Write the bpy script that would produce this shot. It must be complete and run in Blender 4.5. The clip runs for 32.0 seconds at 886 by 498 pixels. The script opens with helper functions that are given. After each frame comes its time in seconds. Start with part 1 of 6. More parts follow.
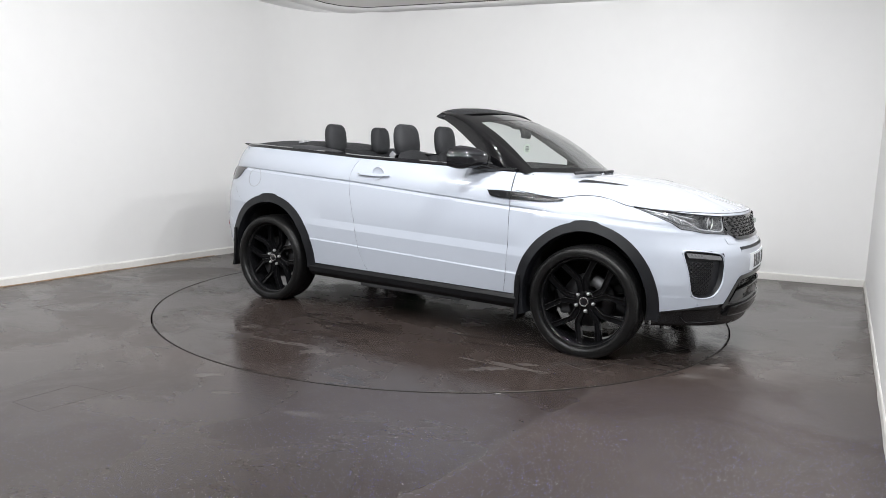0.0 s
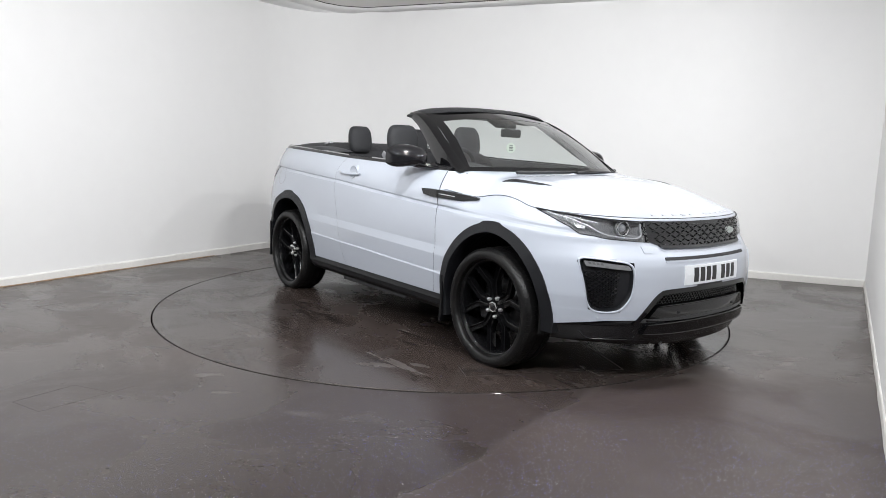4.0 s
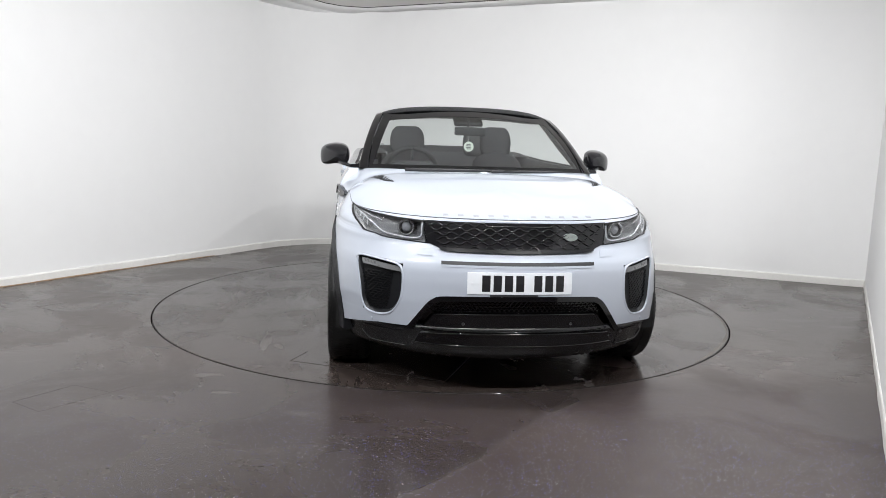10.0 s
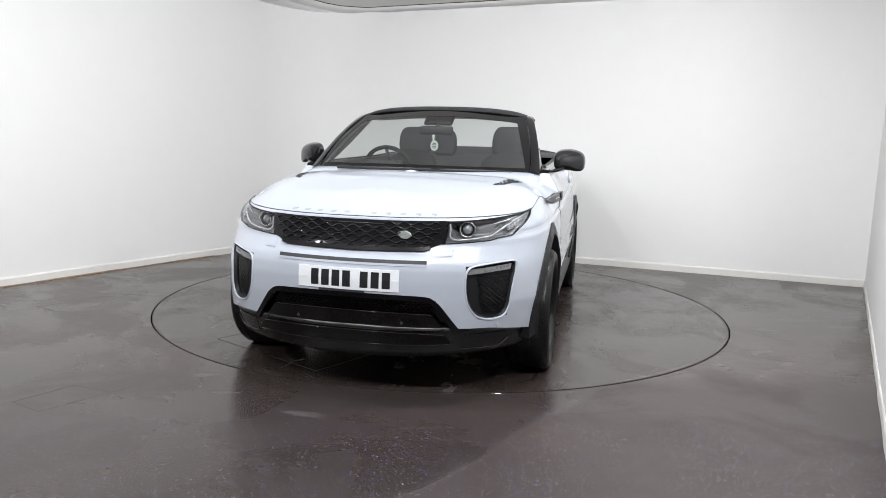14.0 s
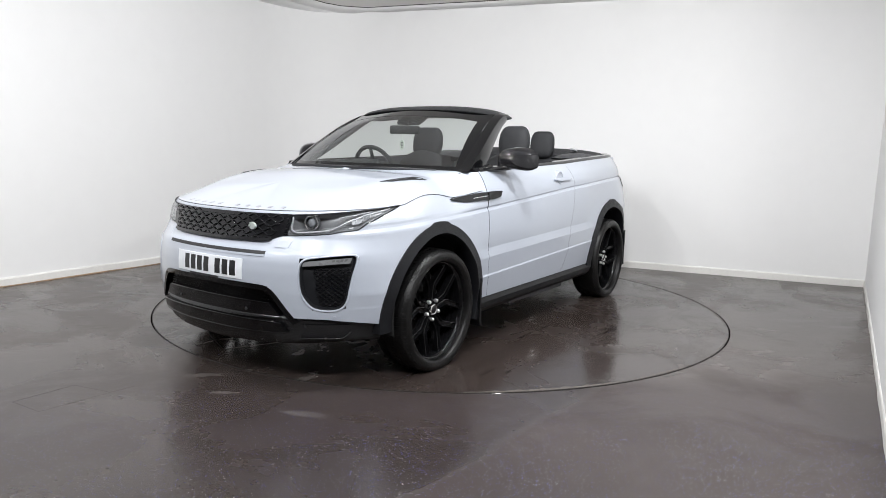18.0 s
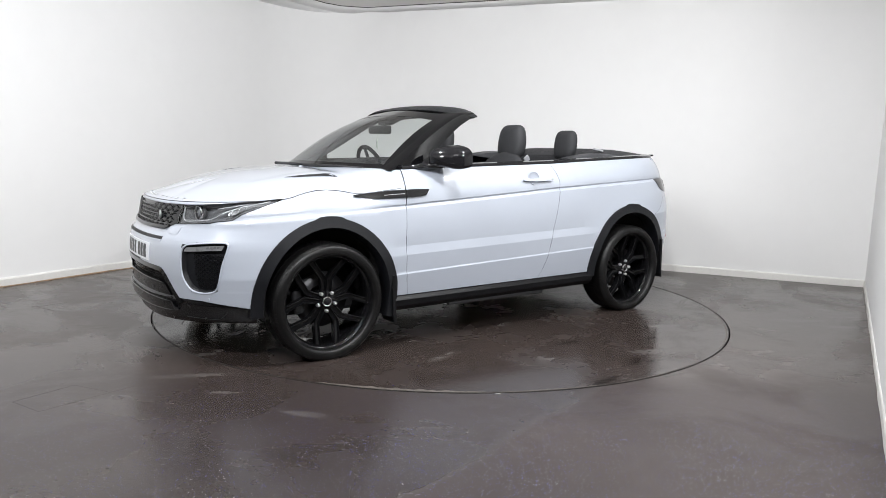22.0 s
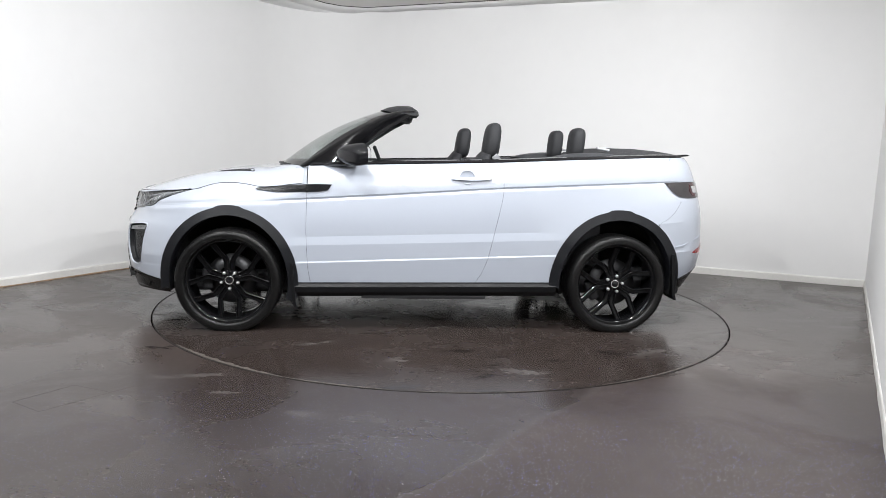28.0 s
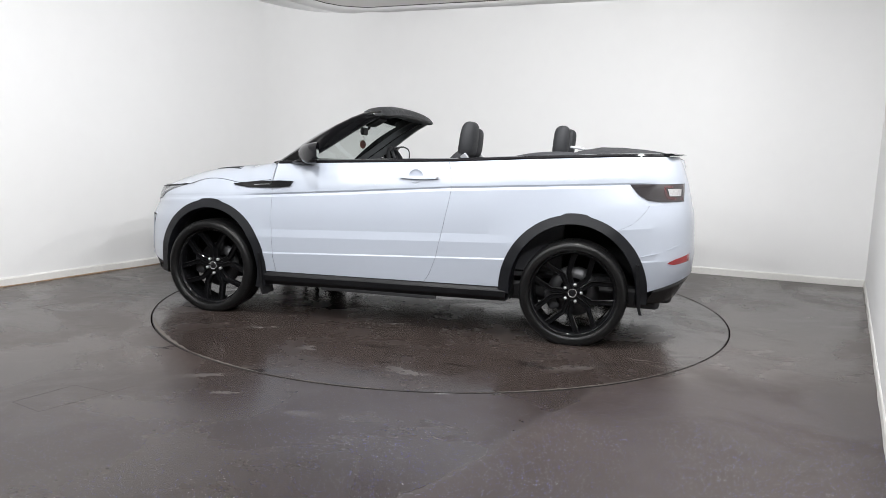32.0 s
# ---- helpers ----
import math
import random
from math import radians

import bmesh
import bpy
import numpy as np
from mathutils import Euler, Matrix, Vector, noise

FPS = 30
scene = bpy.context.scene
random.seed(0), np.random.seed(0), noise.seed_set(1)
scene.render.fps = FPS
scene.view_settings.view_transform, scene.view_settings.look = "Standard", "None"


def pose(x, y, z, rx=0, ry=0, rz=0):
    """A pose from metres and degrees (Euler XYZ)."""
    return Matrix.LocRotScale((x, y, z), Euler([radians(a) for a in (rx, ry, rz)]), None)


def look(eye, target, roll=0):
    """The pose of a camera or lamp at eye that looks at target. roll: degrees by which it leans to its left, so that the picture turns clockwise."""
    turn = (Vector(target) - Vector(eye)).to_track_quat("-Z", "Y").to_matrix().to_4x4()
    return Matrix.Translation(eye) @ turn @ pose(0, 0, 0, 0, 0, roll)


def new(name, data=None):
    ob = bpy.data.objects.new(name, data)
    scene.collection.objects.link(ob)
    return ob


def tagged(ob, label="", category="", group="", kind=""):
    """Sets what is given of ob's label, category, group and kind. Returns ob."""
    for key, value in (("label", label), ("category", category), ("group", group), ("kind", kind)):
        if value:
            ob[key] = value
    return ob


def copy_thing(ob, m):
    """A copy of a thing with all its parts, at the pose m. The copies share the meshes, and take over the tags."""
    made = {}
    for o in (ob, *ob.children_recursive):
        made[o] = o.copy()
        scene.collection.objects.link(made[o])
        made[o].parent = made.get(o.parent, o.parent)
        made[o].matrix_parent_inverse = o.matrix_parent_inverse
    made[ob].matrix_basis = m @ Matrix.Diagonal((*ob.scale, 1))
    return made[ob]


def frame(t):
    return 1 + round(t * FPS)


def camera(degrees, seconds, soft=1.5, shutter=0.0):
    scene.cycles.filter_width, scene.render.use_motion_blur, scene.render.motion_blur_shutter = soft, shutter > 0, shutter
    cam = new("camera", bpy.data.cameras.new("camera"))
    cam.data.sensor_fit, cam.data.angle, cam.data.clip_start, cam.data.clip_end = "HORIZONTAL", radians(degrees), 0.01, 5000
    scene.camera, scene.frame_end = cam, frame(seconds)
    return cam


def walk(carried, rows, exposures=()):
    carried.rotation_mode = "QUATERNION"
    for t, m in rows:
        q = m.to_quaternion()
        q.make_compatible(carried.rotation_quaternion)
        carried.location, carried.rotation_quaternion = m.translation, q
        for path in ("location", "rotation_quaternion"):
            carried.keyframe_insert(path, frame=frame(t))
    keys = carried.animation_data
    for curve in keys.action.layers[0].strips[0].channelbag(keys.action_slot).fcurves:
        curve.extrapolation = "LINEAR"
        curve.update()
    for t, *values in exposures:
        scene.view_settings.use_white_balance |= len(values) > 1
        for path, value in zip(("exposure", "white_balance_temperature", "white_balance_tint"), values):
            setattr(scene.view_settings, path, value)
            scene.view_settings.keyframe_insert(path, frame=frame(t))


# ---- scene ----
import collections

cam = camera(65.88, 32.0, soft=0.85)
EYE = look((0.0, -5.634, 1.2261), (0.002, -0.6825, 0.5313), 1.63)
walk(cam, [(0.0, EYE), (32.0, EYE)])

# turntable angle of the car by the second, in degrees
ANGLES = [(0, -31.72), (1, -36.84), (2, -41.96), (3, -47.1), (6, -62.42), (7, -67.46), (8, -72.48), (9, -77.58), (10, -82.76),
          (11, -87.92), (12, -93.02), (13, -98.09), (14, -103.2), (17, -118.59), (18, -123.7), (19, -128.79), (20, -133.91),
          (21, -139.03), (22, -144.12), (23, -149.2), (24, -154.27), (25, -159.32), (28, -174.41), (29, -179.51), (30, -184.57),
          (31, -189.58), (32, -194.63)]
CAR_OFFSET = (0.198, 0.084)
TABLE_R = 2.246

# ---------------------------------------------------------------- world and light
world = bpy.data.worlds.new("world")
world.use_nodes = True
world.node_tree.nodes["Background"].inputs["Color"].default_value = (0.9, 0.92, 1.0, 1)
world.node_tree.nodes["Background"].inputs["Strength"].default_value = 0.02
scene.world = world
scene.view_settings.exposure = 0.085

CEIL = 2.985


def ceiling_lamp(x, y, sx, sy, watts, lean=0.0, swing=0.0, color=(0.97, 0.985, 1.0)):
    d = bpy.data.lights.new("ceiling_lamp", "AREA")
    d.shape, d.size, d.size_y, d.energy, d.color = "RECTANGLE", sx, sy, watts, color
    ob = new("ceiling_lamp", d)
    ob.matrix_world = pose(x, y, CEIL - 0.10, lean, swing, 0)
    return ob


# x, y, watts, lean towards the table, swing towards the left wall
LAMPS = [(-2.3, -2.1, 32, 34, 0), (-0.8, -2.1, 42, 37, 4), (0.7, -2.05, 39, 34, 10), (2.0, -1.5, 48, 30, 2),
         (-3.2, -4.3, 50, 42, 0), (-1.6, -4.4, 48, 44, 0), (0.0, -4.4, 48, 44, 2), (1.3, -4.2, 49, 42, 0)]
for lx, ly, watts, lean, swing in LAMPS:
    ceiling_lamp(lx, ly, 0.10, 0.07, watts, lean, swing)


# ---------------------------------------------------------------- materials
def mat(name, color, rough=0.5, metal=0.0, vary=0.12, scale=8.0, bump=0.0, bump_scale=60.0, coat=0.0, spec=0.5, emit=0.0):
    """A procedural surface: base colour varied at two scales, roughness wear and fine relief."""
    m = bpy.data.materials.new(name)
    m.use_nodes = True
    nt = m.node_tree
    p = nt.nodes["Principled BSDF"]
    p.inputs["Metallic"].default_value = metal
    p.inputs["Coat Weight"].default_value = coat
    p.inputs["Coat Roughness"].default_value = 0.04
    p.inputs["Specular IOR Level"].default_value = spec
    co = nt.nodes.new("ShaderNodeTexCoord")
    n1 = nt.nodes.new("ShaderNodeTexNoise")
    n1.inputs["Scale"].default_value, n1.inputs["Detail"].default_value = scale, 6
    n2 = nt.nodes.new("ShaderNodeTexNoise")
    n2.inputs["Scale"].default_value, n2.inputs["Detail"].default_value = scale * 9, 3
    for n in (n1, n2):
        nt.links.new(co.outputs["Object"], n.inputs["Vector"])
    mx = nt.nodes.new("ShaderNodeMath")
    mx.operation = "ADD"
    nt.links.new(n1.outputs["Fac"], mx.inputs[0])
    nt.links.new(n2.outputs["Fac"], mx.inputs[1])
    mr = nt.nodes.new("ShaderNodeMapRange")
    mr.inputs["From Min"].default_value, mr.inputs["From Max"].default_value = 0.6, 1.4
    mr.inputs["To Min"].default_value, mr.inputs["To Max"].default_value = 1 - vary, 1 + vary
    nt.links.new(mx.outputs[0], mr.inputs["Value"])
    vm = nt.nodes.new("ShaderNodeVectorMath")
    vm.operation = "SCALE"
    vm.inputs[0].default_value = color
    nt.links.new(mr.outputs[0], vm.inputs["Scale"])
    nt.links.new(vm.outputs[0], p.inputs["Base Color"])
    rr = nt.nodes.new("ShaderNodeMapRange")
    rr.inputs["From Min"].default_value, rr.inputs["From Max"].default_value = 0.3, 0.7
    rr.inputs["To Min"].default_value, rr.inputs["To Max"].default_value = rough * 0.85, min(1, rough * 1.15)
    nt.links.new(n1.outputs["Fac"], rr.inputs["Value"])
    nt.links.new(rr.outputs[0], p.inputs["Roughness"])
    if bump:
        nb = nt.nodes.new("ShaderNodeTexNoise")
        nb.inputs["Scale"].default_value = bump_scale
        nt.links.new(co.outputs["Object"], nb.inputs["Vector"])
        b = nt.nodes.new("ShaderNodeBump")
        b.inputs["Strength"].default_value, b.inputs["Distance"].default_value = bump, 0.004
        nt.links.new(nb.outputs["Fac"], b.inputs["Height"])
        nt.links.new(b.outputs["Normal"], p.inputs["Normal"])
    if emit:
        p.inputs["Emission Color"].default_value = (*color, 1)
        p.inputs["Emission Strength"].default_value = emit
    return m


def glass_mat(name, tint, rough=0.0, base=0.0):
    m = bpy.data.materials.new(name)
    m.use_nodes = True
    nt = m.node_tree
    nt.nodes.clear()
    out = nt.nodes.new("ShaderNodeOutputMaterial")
    tr = nt.nodes.new("ShaderNodeBsdfTransparent")
    tr.inputs["Color"].default_value = (*tint, 1)
    gl = nt.nodes.new("ShaderNodeBsdfGlossy")
    gl.inputs["Roughness"].default_value = rough
    lw = nt.nodes.new("ShaderNodeLayerWeight")
    pw = nt.nodes.new("ShaderNodeMath")
    pw.operation = "POWER"
    nt.links.new(lw.outputs["Facing"], pw.inputs[0])
    pw.inputs[1].default_value = 5.0
    fr = nt.nodes.new("ShaderNodeMapRange")
    fr.inputs["To Min"].default_value, fr.inputs["To Max"].default_value = 0.05 + base, 1.0
    nt.links.new(pw.outputs[0], fr.inputs["Value"])
    mx = nt.nodes.new("ShaderNodeMixShader")
    nt.links.new(fr.outputs[0], mx.inputs[0])
    nt.links.new(tr.outputs[0], mx.inputs[1])
    nt.links.new(gl.outputs[0], mx.inputs[2])
    nt.links.new(mx.outputs[0], out.inputs["Surface"])
    return m


PAINT = mat("white_paint", (0.412, 0.443, 0.504), 0.55, vary=0.005, scale=3, coat=1.0)
for link in list(PAINT.node_tree.links):
    if link.to_socket.name == "Roughness":
        PAINT.node_tree.links.remove(link)
PAINT.node_tree.nodes["Principled BSDF"].inputs["Roughness"].default_value = 0.30
GLOSS = mat("gloss_black", (0.0085, 0.0085, 0.0098), 0.09, vary=0.2, spec=0.5)
CLAD = mat("slate_plastic", (0.0062, 0.0067, 0.0086), 0.46, vary=0.12, scale=20, bump=0.15, bump_scale=500, spec=0.35)
FASCIA = mat("fascia_black", (0.0028, 0.0028, 0.0033), 0.07, vary=0.2, spec=0.5)
VALANCE = mat("valance_black", (0.0075, 0.0076, 0.0086), 0.24, vary=0.15, scale=20, bump=0.1, bump_scale=400)
SILLM = mat("sill_plastic", (0.0065, 0.0066, 0.0075), 0.42, vary=0.2, scale=15, spec=0.22)
HEADM = mat("header_trim", (0.019, 0.0195, 0.021), 0.5, vary=0.2, scale=25, bump=0.2, bump_scale=420, spec=0.3)
BLACK = mat("matt_black", (0.018, 0.018, 0.020), 0.6, vary=0.2, scale=15)
RUBBER = mat("tyre_rubber", (0.0056, 0.0055, 0.0056), 0.36, vary=0.3, scale=18, bump=0.5, bump_scale=90, spec=0.30)
RIM = mat("black_rim", (0.0050, 0.0050, 0.0056), 0.10, vary=0.15, spec=0.26)
NUTM = mat("nut_steel", (0.62, 0.62, 0.63), 0.38, metal=0.85, vary=0.05)
STEEL = mat("worn_steel", (0.085, 0.085, 0.088), 0.45, metal=1.0, vary=0.15, scale=30)
CHROME = mat("chrome", (0.78, 0.78, 0.79), 0.12, metal=1.0, vary=0.04)
RIBM = mat("rib_black", (0.013, 0.013, 0.015), 0.13, vary=0.1, spec=0.6)
SILVER = mat("silver_lettering", (0.29, 0.295, 0.31), 0.35, metal=0.35, vary=0.05)
LEATHER = mat("black_leather", (0.024, 0.0245, 0.027), 0.66, vary=0.15, scale=12, bump=0.35, bump_scale=260, spec=0.35)
CANVAS = mat("dark_canvas", (0.028, 0.028, 0.031), 0.85, vary=0.2, scale=25, bump=0.4, bump_scale=420)
TRIMGREY = mat("dark_trim", (0.035, 0.036, 0.04), 0.55, vary=0.15, scale=14, bump=0.2, bump_scale=350)
LAMPGREY = mat("lamp_housing", (0.16, 0.162, 0.168), 0.30, metal=0.0, vary=0.15, scale=25)
LAMPWHITE = mat("lamp_reflector", (0.46, 0.47, 0.485), 0.25, metal=0.3, vary=0.1, scale=20)
INNERM = mat("inner_reflector", (0.24, 0.245, 0.25), 0.22, metal=0.5, scale=40)
LINING = mat("cabin_lining", (0.11, 0.111, 0.118), 0.75, vary=0.12, scale=18, bump=0.2, bump_scale=350, spec=0.25)
RED = mat("red_lens", (0.065, 0.005, 0.007), 0.15, vary=0.15, coat=0.6)
SMOKE = mat("smoked_lens", (0.020, 0.017, 0.018), 0.1, vary=0.2, coat=0.5)
CLEAR = glass_mat("clear_lens", (0.93, 0.94, 0.95))
SCREEN = glass_mat("tinted_screen", (0.80, 0.85, 0.83), 0.0, 0.145)
MIRROR = mat("mirror_glass", (0.85, 0.86, 0.87), 0.02, metal=1.0, vary=0.01)
PLATE = mat("plate_white", (0.74, 0.76, 0.79), 0.35, vary=0.03)
INK = mat("plate_ink", (0.012, 0.012, 0.014), 0.4, vary=0.1)
BADGE = mat("badge_silver", (0.42, 0.46, 0.44), 0.3, metal=0.5, vary=0.15, scale=60)
TAG = mat("paper_tag", (0.72, 0.75, 0.68), 0.7, vary=0.06, scale=30)
WALLM = mat("wall_white", (0.83, 0.825, 0.82), 0.75, vary=0.012, scale=0.7, bump=0.04, bump_scale=30)
SKIRTM = mat("skirting_white", (0.76, 0.745, 0.715), 0.6, vary=0.05, scale=4)
CEILM = mat("ceiling_white", (0.75, 0.73, 0.715), 0.8, vary=0.02, scale=1.0)
FRAMEM = mat("fitting_white", (0.7, 0.7, 0.7), 0.5, vary=0.03)
FAINTM = mat("joint_faint", (0.040, 0.031, 0.027), 0.45, vary=0.5, scale=9)
JOINTM = mat("joint_dark", (0.030, 0.025, 0.023), 0.55, vary=0.5, scale=9)
GAP_SHADE = mat("gap_shade", (0.055, 0.057, 0.062), 0.6, vary=0.1)
GAPM = mat("gap_black", (0.006, 0.006, 0.006), 0.8, vary=0.3)


FLOOR_MARKS = [(2.13, -1.28, 0.10, 0.05, 10), (1.68, -1.64, 0.10, 0.08, 60), (2.03, -1.75, 0.18, 0.06, 20), (1.47, -1.84, 0.16, 0.05, 25),
               (2.35, -0.68, 0.22, 0.05, -20), (2.93, -0.26, 0.09, 0.05, 10), (3.50, 0.15, 0.20, 0.10, 30), (3.45, 0.63, 0.25, 0.12, 0),
               (2.46, 0.75, 0.30, 0.10, -15), (-1.33, -2.08, 0.22, 0.04, 12), (-0.62, -2.58, 0.13, 0.03, -15), (-1.10, -2.32, 0.12, 0.03, 5)]
TABLE_MARKS = [(0.9, 1.3, 0.16, 0.04, 20), (-0.3, 1.9, 0.22, 0.05, -10), (0.4, 1.65, 0.10, 0.06, 40), (1.6, 0.8, 0.14, 0.04, 70), (-1.2, 1.5, 0.2, 0.05, 30),
               (1.9, -0.4, 0.12, 0.05, 80), (0.2, -1.75, 0.2, 0.05, 5), (-1.0, -1.6, 0.15, 0.05, -30), (1.2, -1.4, 0.2, 0.04, 40)]


def floor_material(name, table=False):
    """Dark resin floor: damp patches, dried streaks and pale flakes, glossy with a broken sheen."""
    m = bpy.data.materials.new(name)
    m.use_nodes = True
    nt = m.node_tree
    p = nt.nodes["Principled BSDF"]
    co = nt.nodes.new("ShaderNodeTexCoord")

    def noise_tex(scale, detail=5.0, rough=0.55, distort=0.0, stretch=None):
        n = nt.nodes.new("ShaderNodeTexNoise")
        n.inputs["Scale"].default_value, n.inputs["Detail"].default_value = scale, detail
        n.inputs["Roughness"].default_value, n.inputs["Distortion"].default_value = rough, distort
        if stretch:
            mp = nt.nodes.new("ShaderNodeMapping")
            mp.inputs["Scale"].default_value = stretch
            mp.inputs["Rotation"].default_value = (0, 0, 0.5)
            nt.links.new(co.outputs["Object"], mp.inputs["Vector"])
            nt.links.new(mp.outputs[0], n.inputs["Vector"])
        else:
            nt.links.new(co.outputs["Object"], n.inputs["Vector"])
        return n.outputs["Fac"]

    def ramp(value, lo, hi, a=0.0, b=1.0):
        r = nt.nodes.new("ShaderNodeMapRange")
        for key, v in (("From Min", lo), ("From Max", hi), ("To Min", a), ("To Max", b)):
            r.inputs[key].default_value = v
        nt.links.new(value, r.inputs["Value"])
        return r.outputs[0]

    def mix(fac, a, b):
        x = nt.nodes.new("ShaderNodeMix")
        x.data_type = "RGBA"
        nt.links.new(fac, x.inputs["Factor"])
        for sock, v in ((x.inputs["A"], a), (x.inputs["B"], b)):
            if isinstance(v, tuple):
                sock.default_value = (*v, 1)
            else:
                nt.links.new(v, sock)
        return x.outputs["Result"]

    def math(op, a, b):
        x = nt.nodes.new("ShaderNodeMath")
        x.operation = op
        for sock, v in ((x.inputs[0], a), (x.inputs[1], b)):
            if isinstance(v, (int, float)):
                sock.default_value = v
            else:
                nt.links.new(v, sock)
        return x.outputs[0]

    tint = 0.84 if table else 1.08
    base = mix(ramp(noise_tex(0.8), 0.35, 0.65), (0.038 * tint, 0.0276 * tint, 0.0238 * tint), (0.052 * tint, 0.0387 * tint, 0.0335 * tint))
    base = mix(ramp(noise_tex(60.0, 2), 0.3, 0.7, 0, 0.35), base, (0.036, 0.031, 0.030))
    streak = ramp(noise_tex(2.6, 7, 0.62, 0.6, (0.5, 1.6, 1)), 0.63, 0.665)
    stain = ramp(noise_tex(3.1, 7, 0.62, 0.9, (0.55, 2.1, 1)), 0.585, 0.63)
    yz = nt.nodes.new("ShaderNodeSeparateXYZ")
    nt.links.new(co.outputs["Object"], yz.inputs[0])
    if not table:
        # the flaked resin near the entrance is clean; damp lies on the far and the outer side
        clean = ramp(yz.outputs["Y"], -2.15, -1.75)
        streak = math("MULTIPLY", streak, clean)
        stain = math("MULTIPLY", math("MULTIPLY", stain, clean), ramp(yz.outputs["X"], -0.8, 0.8, 1.0, 0.4))
    base = mix(math("MULTIPLY", stain, 0.75), base, (0.016, 0.0135, 0.0128))
    base = mix(math("MULTIPLY", streak, 0.32), base, (0.14, 0.128, 0.12))
    # wiped, dried marks of their own place and shape: x, y, half length, half width, turn
    marks = FLOOR_MARKS if not table else TABLE_MARKS
    smear = None
    for mx_, my_, ml, mw, turn in marks:
        mp = nt.nodes.new("ShaderNodeMapping")
        mp.vector_type = "TEXTURE"
        mp.inputs["Location"].default_value = (mx_, my_, 0)
        mp.inputs["Rotation"].default_value = (0, 0, radians(turn))
        mp.inputs["Scale"].default_value = (ml, mw, 1)
        nt.links.new(co.outputs["Object"], mp.inputs["Vector"])
        ln = nt.nodes.new("ShaderNodeVectorMath")
        ln.operation = "LENGTH"
        nt.links.new(mp.outputs[0], ln.inputs[0])
        one = ramp(ln.outputs["Value"], 0.35, 1.25, 1.0, 0.0)
        smear = one if smear is None else math("MAXIMUM", smear, one)
    smear = math("MULTIPLY", smear, ramp(noise_tex(11.0, 6, 0.7, 0.8, (0.6, 1.5, 1)), 0.42, 0.56))
    base = mix(math("MULTIPLY", smear, 0.36 if table else 0.58), base, (0.15, 0.138, 0.13))
    # flakes, scattered thickly in front of the table and worn off round it: many fine ones and a few larger
    for scale, size, few in ((150.0, 0.31, 0.74), (85.0, 0.21, 0.87)):
        if table:
            few = 0.985
        v = nt.nodes.new("ShaderNodeTexVoronoi")
        v.inputs["Scale"].default_value = scale
        nt.links.new(co.outputs["Object"], v.inputs["Vector"])
        fl = ramp(v.outputs["Distance"], size * 0.75, size, 1.0, 0.0)
        wn = nt.nodes.new("ShaderNodeTexWhiteNoise")
        nt.links.new(v.outputs["Position"], wn.inputs["Vector"])
        fl = math("MULTIPLY", fl, ramp(wn.outputs["Value"], few, few + 0.02))
        if not table:
            fl = math("MULTIPLY", fl, ramp(yz.outputs["Y"], -2.75, -1.85, 1.0, 0.03))
            fl = math("MULTIPLY", fl, ramp(yz.outputs["X"], -2.4, -0.6, 0.35, 1.0))
            fl = math("MULTIPLY", fl, ramp(noise_tex(1.9, 3), 0.35, 0.62, 0.55, 1.0))
        pick = nt.nodes.new("ShaderNodeSeparateColor")
        nt.links.new(wn.outputs["Color"], pick.inputs[0])
        tone = mix(ramp(pick.outputs[1], 0.42, 0.75), (0.12, 0.14, 0.58), (0.60, 0.60, 0.68))
        base = mix(fl, base, tone)
    dark = None
    if not table:
        # a glossier resin coat in front of the table, with a clean outer edge
        sep = nt.nodes.new("ShaderNodeSeparateXYZ")
        nt.links.new(co.outputs["Object"], sep.inputs[0])
        wob = math("MULTIPLY", math("ADD", noise_tex(1.6, 3), -0.5), 0.14)
        side_d = math("ADD", math("ADD", math("MULTIPLY", sep.outputs["X"], 0.79), math("MULTIPLY", sep.outputs["Y"], -0.61)), wob)
        dark = math("MULTIPLY", ramp(side_d, 1.93, 1.965, 1.0, 0.0), ramp(sep.outputs["Y"], -2.1, -1.7, 1.0, 0.0))
        base = mix(math("MULTIPLY", dark, 0.34), base, (0.018, 0.015, 0.014))
        edge = math("MULTIPLY", ramp(side_d, 1.90, 1.945, 0.0, 1.0), ramp(side_d, 1.945, 1.99, 1.0, 0.0))
        base = mix(math("MULTIPLY", edge, 0.10), base, (0.12, 0.112, 0.108))
    nt.links.new(base, p.inputs["Base Color"])
    wet = ramp(noise_tex(1.1 if not table else 1.7, 6, 0.6, 0.4), 0.43, 0.56)
    rough = math("ADD", math("MULTIPLY", wet, -0.13), 0.34 if not table else 0.29)
    rough = math("ADD", rough, math("MULTIPLY", streak, 0.10))
    rough = math("ADD", rough, math("MULTIPLY", smear, 0.12))
    rough = math("ADD", rough, math("MULTIPLY", stain, -0.10))
    if dark is not None:
        rough = math("ADD", rough, math("MULTIPLY", dark, 0.02))
        rough = math("ADD", rough, math("MULTIPLY", ramp(side_d, 1.93, 1.98, 0.0, 0.14), ramp(sep.outputs["Y"], -2.1, -1.7, 1.0, 0.0)))
    nt.links.new(rough, p.inputs["Roughness"])
    p.inputs["Specular IOR Level"].default_value = 0.52
    b = nt.nodes.new("ShaderNodeBump")
    b.inputs["Strength"].default_value, b.inputs["Distance"].default_value = 0.10, 0.003
    nt.links.new(noise_tex(28.0, 4), b.inputs["Height"])
    nt.links.new(b.outputs["Normal"], p.inputs["Normal"])
    return m


